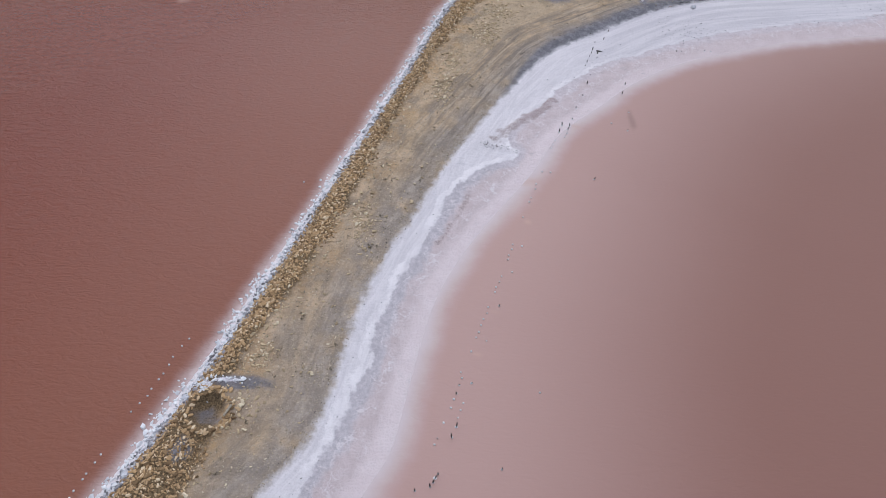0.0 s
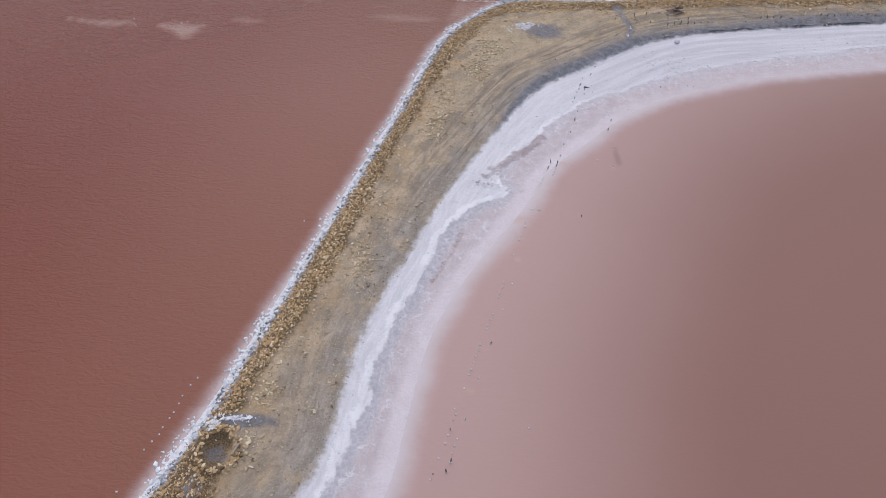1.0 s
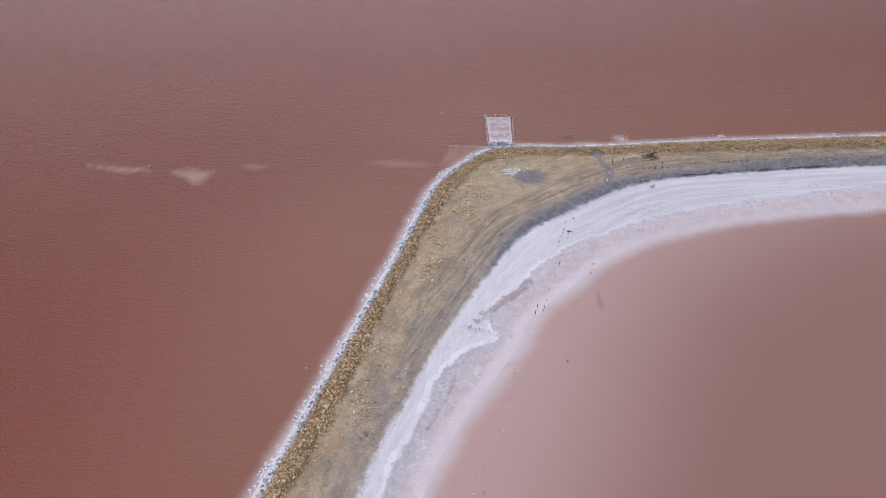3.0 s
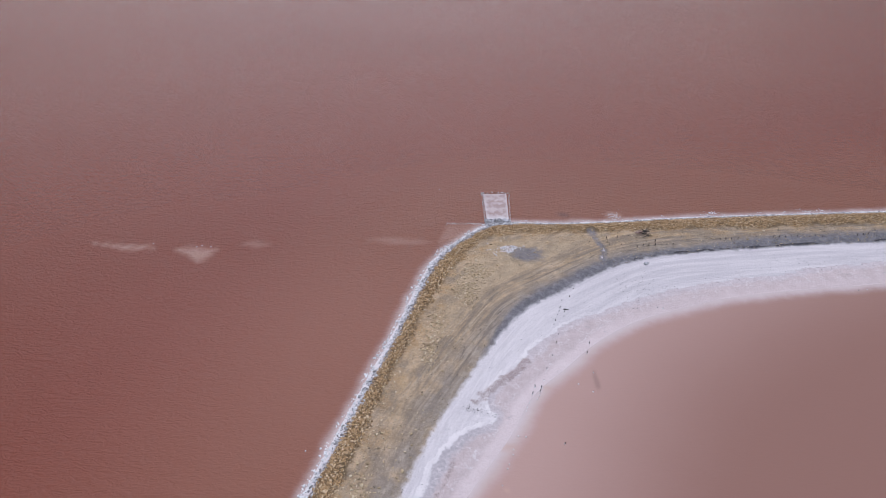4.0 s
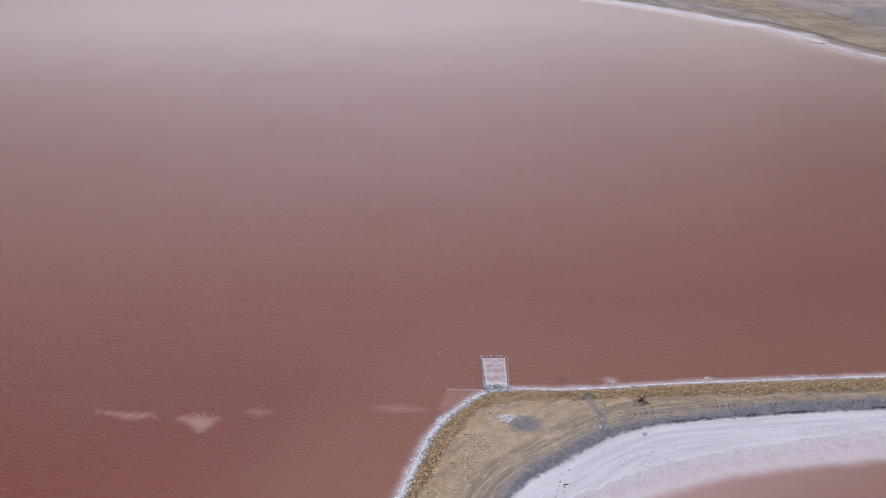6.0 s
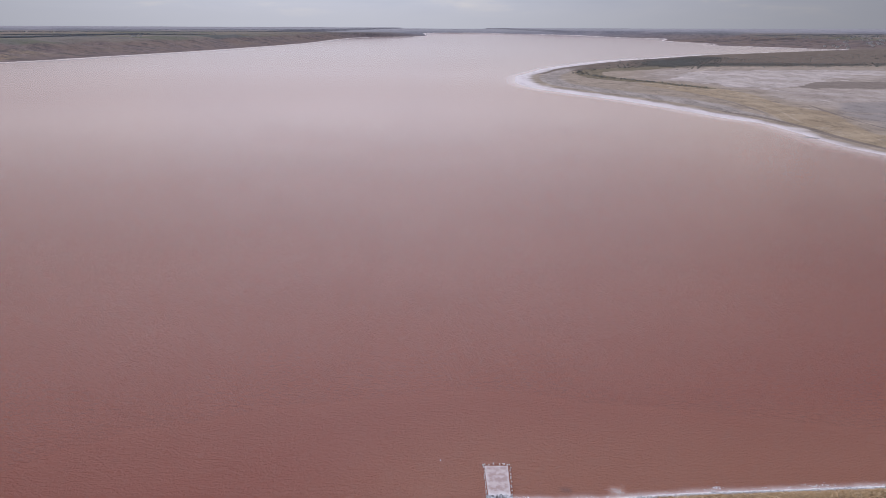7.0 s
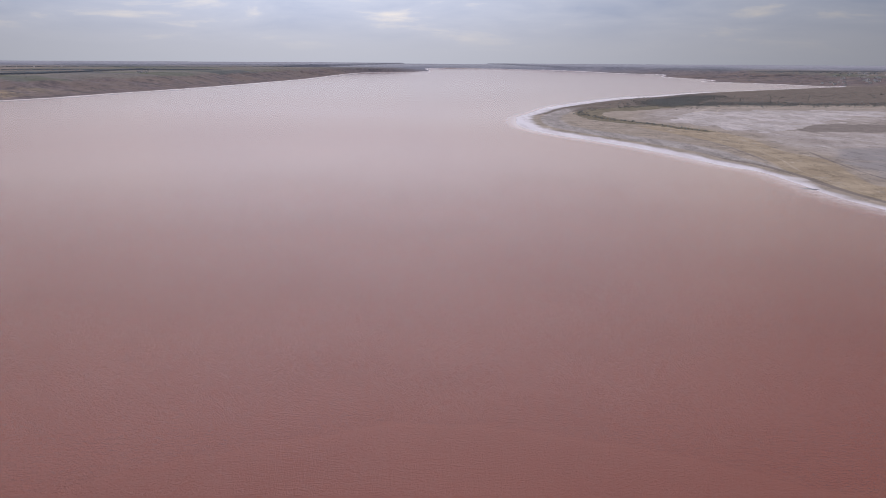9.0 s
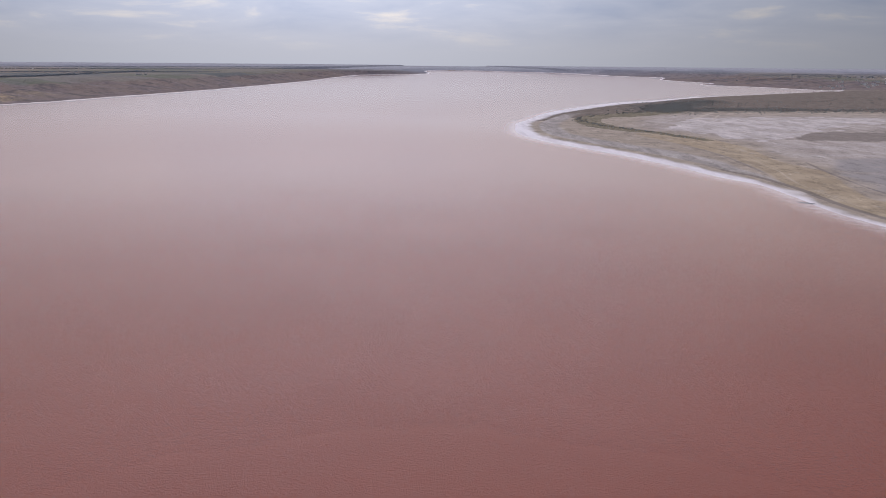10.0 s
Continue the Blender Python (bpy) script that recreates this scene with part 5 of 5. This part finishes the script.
def build_strays():
    """A pale block with a dark foot, and a short log, lying on the white salt."""
    block = new("stone_block", mesh_from("stone_block", SHAPES[3][0] * (0.8, 0.95, 0.9), SHAPES[3][1], salted_mat, flat=True))
    block.matrix_basis = pose(31.0, 79.7, float(bank_height(np.array([[31.0, 79.7]]))[0]) + 0.14, 0, 0, 25)
    tagged(block, "grey block crusted with salt on the white margin", "stone")
    bm = bmesh.new()
    bmesh.ops.create_cone(bm, cap_ends=True, segments=9, radius1=0.08, radius2=0.05, depth=0.7)
    bmesh.ops.subdivide_edges(bm, edges=[e for e in bm.edges if e.calc_length() > 0.6], cuts=4)
    for v in bm.verts:
        v.co.x += 0.05 * math.sin(v.co.z * 5)
        v.co *= rng.uniform(0.96, 1.04)
    log = new("log", bm_mesh("log", bm, wood_mat))
    log.matrix_basis = pose(17.8, 69.4, float(bank_height(np.array([[17.8, 69.4]]))[0]) + 0.06, 0, 90, 8)
    tagged(log, "short dark log lying on white salt crust", "log")


build_strays()


def build_weeds():
    """Dry salt-marsh tufts on the soil."""
    xy = band_points(800, SOIL, -6.0, -0.2)
    b = off(RIPRAP, xy)
    xy = xy[(b > 0.4) & (0.5 + 0.5 * wave_sum(xy[:, 0], xy[:, 1], 9, 71) > nrng.uniform(0.2, 1.1, len(xy)))]
    z = bank_height(xy)
    vs, fs, n = [], [], 0
    for (x, y), h in zip(xy, z):
        s = nrng.uniform(0.10, 0.26)
        for _ in range(12):
            a, lean, w = nrng.uniform(0, 6.28), nrng.uniform(0.2, 1.0), nrng.uniform(0.015, 0.035)
            tip = np.array([math.cos(a) * lean * s, math.sin(a) * lean * s, s * nrng.uniform(0.4, 1.0)])
            q = np.array([-math.sin(a), math.cos(a), 0]) * w
            base = np.array([x, y, h - 0.02]) + np.array([*nrng.normal(0, 0.3 * s, 2), 0])
            vs += [base - q, base + q, base + tip]
            fs.append((n, n + 1, n + 2))
            n += 3
    tagged(new("dry_weeds", mesh_from("dry_weeds", vs, fs, weed_mat, flat=True)), "sparse dry dark weeds on bare soil", "weeds", kind="stuff")


def weed_material():
    k = Mat("dry_weed")
    isl = node(k.t, "ShaderNodeNewGeometry").outputs["Random Per Island"]
    return k.done(k.mix(isl, (0.08, 0.068, 0.045), (0.22, 0.175, 0.11)), 0.9)


weed_mat = weed_material()
build_weeds()

# ---- far shores ----


def leaf_material(name, c0, c1):
    k = Mat(name)
    isl = node(k.t, "ShaderNodeNewGeometry").outputs["Random Per Island"]
    return k.done(k.mix(k.step(k.noise(0.5, 5, 0.7), 0.35, 0.65), k.mix(isl, c0, c1), c0), 0.95)


bush_mat = leaf_material("grey_green_scrub", (0.20, 0.196, 0.18), (0.32, 0.305, 0.275))
slope_mat = leaf_material("dark_slope_scrub", (0.14, 0.125, 0.12), (0.23, 0.20, 0.185))
# foliage lightened and blued: the haze over the far trees is in their colour
tree_mat = leaf_material("hazy_tree_foliage", (0.14, 0.155, 0.175), (0.215, 0.23, 0.25))


def clump_shape(seed):
    """An uneven crown: several small ragged masses round a middle."""
    r = random.Random(seed)
    vs, fs, n = [], [], 0
    for i in range(6):
        v, f = LUMPS[r.randrange(len(LUMPS))]
        c = np.array([r.gauss(0, 0.32), r.gauss(0, 0.32), 0.30 + r.uniform(0, 0.35)])
        vs.append(v * r.uniform(0.45, 0.8) * np.array([1, 1, 1.25]) + c)
        fs.append(f + n)
        n += len(v)
    return np.vstack(vs), np.vstack(fs)


CLUMPS = [clump_shape(i) for i in range(8)]


def plant(name, xy, size, mat, label, category):
    z = land_form(xy[:, 0], xy[:, 1])
    keep = z[0] > 18
    xy, size, high = xy[keep], size[keep], z[3][keep]
    x, y, zz = shrink_far(xy[:, 0], xy[:, 1], high - 0.3)
    shrink = np.hypot(x, y) / np.hypot(xy[:, 0], xy[:, 1])
    vs, fs, n = [], [], 0
    for px, py, pz, s in zip(x, y, zz, size * shrink):
        v, f = CLUMPS[nrng.randint(len(CLUMPS))]
        vs.append((v * (s * nrng.uniform(0.75, 1.25, 3))) @ turn_matrix(0.0).T + (px, py, pz))
        fs.append(f + n)
        n += len(v)
    tagged(new(name, mesh_from(name, np.vstack(vs), np.vstack(fs), mat, flat=True)), label, category, kind="stuff")


def along_points(line, count, spread):
    j = nrng.randint(len(line) - 1, size=count)
    u = nrng.uniform(0, 1, count)[:, None]
    return line[j] * (1 - u) + line[j + 1] * u + nrng.normal(0, spread, (count, 2))


def build_scrub():
    xy = np.vstack([along_points(smooth([(440, 1450), (490, 1570), (560, 1680), (690, 1880)], 8), 2600, (28, 52)),
                    along_points(smooth([(420, 1440), (610, 1500), (830, 1500), (1300, 1560), (1700, 1600)], 8), 3200, (50, 42)),
                    along_points(smooth([(600, 1600), (800, 1750), (1100, 2000), (1600, 2100)], 8), 420, (110, 90))])
    plant("scrub", xy, nrng.uniform(1.0, 2.9, len(xy)), bush_mat, "grey-green scrub on the low cape", "bushes")
    xy = np.vstack([along_points(HEDGE[18:], 130, 5), along_points(HEDGE[:24], 90, 8), np.array([273, 474]) + nrng.normal(0, 1.2, (3, 2))])
    plant("hedge_bushes", xy, nrng.uniform(1.0, 2.5, len(xy)), bush_mat, "low dark bushes beside the shore track", "bushes")
    xy = scatter(11000, (-1700, -640, 1350, 4600))
    d, up, rise, z = land_form(xy[:, 0], xy[:, 1])
    thick = 0.5 + 0.5 * wave_sum(xy[:, 0], xy[:, 1], 180, 91)
    xy = xy[(d > 20) & (d < 300) & (nrng.uniform(0, 1, len(xy)) < thick)]
    plant("slope_scrub", xy, nrng.uniform(0.8, 2.3, len(xy)), slope_mat, "dark low scrub on the eroded far slope", "bushes")
    lines = [smooth(p, 8) for p in ([(-1863, 3033), (-1500, 3250), (-1150, 3500)], [(-2673, 4403), (-1838, 4845), (-1200, 5600)], [(-1330, 2080), (-1345, 2549), (-1560, 3738)],
                                    [(-3500, 5600), (-2500, 7000), (-1500, 8500)], [(1900, 3000), (2300, 3300), (3200, 3600)], [(2000, 4900), (3000, 5200), (4200, 5600)])]
    xy = np.vstack([along_points(l, 900, (26, 55)) for l in lines] + [np.array([2290, 4170]) + nrng.normal(0, 1, (700, 2)) * (330, 300)])
    plant("field_trees", xy, nrng.uniform(2.2, 5.5, len(xy)), tree_mat, "dark windbreak trees between far fields", "trees")


build_scrub()


def house_material(name, col):
    k = Mat(name)
    return k.done(k.mix(k.step(k.noise(0.6, 5, 0.7), 0.3, 0.7), col, tuple(c * 0.75 for c in col)), 0.85)


def build_village():
    """Small gabled houses on the far slope."""
    wall, roof, pane = house_material("white_render", (0.84, 0.80, 0.75)), house_material("grey_tile", (0.26, 0.235, 0.235)), house_material("dark_window", (0.05, 0.055, 0.065))
    bm = bmesh.new()
    pts = [(-5, -4, -2), (5, -4, -2), (5, 4, -2), (-5, 4, -2), (-5, -4, 3.2), (5, -4, 3.2), (5, 4, 3.2), (-5, 4, 3.2), (-5, 0, 5.6), (5, 0, 5.6)]
    v = [bm.verts.new(p) for p in pts]
    for f in ((0, 1, 5, 4), (1, 2, 6, 9, 5), (2, 3, 7, 6), (3, 0, 4, 8, 7), (3, 2, 1, 0), (4, 5, 9, 8), (6, 7, 8, 9)):
        bm.faces.new([v[i] for i in f])
    house = tagged(new("house", bm_mesh("house_wall", bm, wall)), "small white gabled house with a grey roof", "house", "houses of the far village")
    bm = bmesh.new()
    for s in (-1, 1):
        q = [bm.verts.new(p) for p in ((-5.5, s * 4.6, 2.95), (5.5, s * 4.6, 2.95), (5.5, 0, 5.75), (-5.5, 0, 5.75), (-5.5, s * 4.6, 3.15), (5.5, s * 4.6, 3.15), (5.5, 0, 5.98), (-5.5, 0, 5.98))]
        for f in ((4, 5, 6, 7), (3, 2, 1, 0), (0, 1, 5, 4), (2, 3, 7, 6), (1, 2, 6, 5), (3, 0, 4, 7)):
            bm.faces.new([q[i] for i in f])
    bmesh.ops.recalc_face_normals(bm, faces=bm.faces)
    part("roof", bm_mesh("roof", bm, roof), house)
    for x in (-2.5, 2.5):
        bm = bmesh.new()
        bmesh.ops.create_cube(bm, size=1.0, matrix=Matrix.Translation((x, -4.02, 1.5)) @ Matrix.Diagonal((1.4, 0.12, 1.5, 1)))
        part("window", bm_mesh("window", bm, pane), house)
    spots = np.vstack([along_points(np.array([[1690.0, 2960.0], [1900.0, 3330.0], [2400.0, 4050.0]]), 58, (60, 60)),
                       np.array([-2650, 4400]) + nrng.normal(0, 1, (10, 2)) * (120, 150), np.array([-1130, 2690]) + nrng.normal(0, 1, (3, 2)) * (25, 20)])
    d, up, rise, z = land_form(spots[:, 0], spots[:, 1])
    x, y, zz = shrink_far(spots[:, 0], spots[:, 1], z)
    first = True
    for px, py, pz, (sx, sy), dd in zip(x, y, zz, spots, d):
        if dd < 40:
            continue
        s = math.hypot(px, py) / math.hypot(sx, sy) * rng.uniform(0.7, 1.2)
        m = pose(px, py, pz + 0.5, 0, 0, rng.choice((10, 100, 30, 120)))
        if first:
            house.matrix_basis, house.scale = m, (s, s, s)
            first = False
        else:
            made = copy_thing(house, m)
            made.scale = (s, s, s)
    # a low dark sandbar in the shallows off the cape
    n = 24
    gx, gy = np.meshgrid(np.linspace(-1, 1, n), np.linspace(-1, 1, n), indexing="ij")
    z = 0.35 * (1 - np.hypot(gx, gy)) + 0.08 * wave_sum(gx, gy, 0.6, 81) - 0.05
    i = (np.arange(n - 1)[:, None] * n + np.arange(n - 1)[None]).ravel()
    bar = new("sandbar", mesh_from("sandbar", np.stack([gx.ravel() * 10, gy.ravel() * 3.2, z.ravel()], 1), np.stack([i, i + 1, i + n + 1, i + n], 1)[:, ::-1], bar_mat))
    bar.matrix_basis = pose(254, 480, 0, 0, 0, -38)
    tagged(bar, "low dark sandbar in the pale shallows", "sandbar", kind="structure")


kk = Mat("wet_sandbar")
bar_mat = kk.done(kk.mix(kk.step(kk.noise(0.8, 6, 0.7), 0.35, 0.65), (0.10, 0.085, 0.085), (0.24, 0.2, 0.19)), 0.7)
build_village()
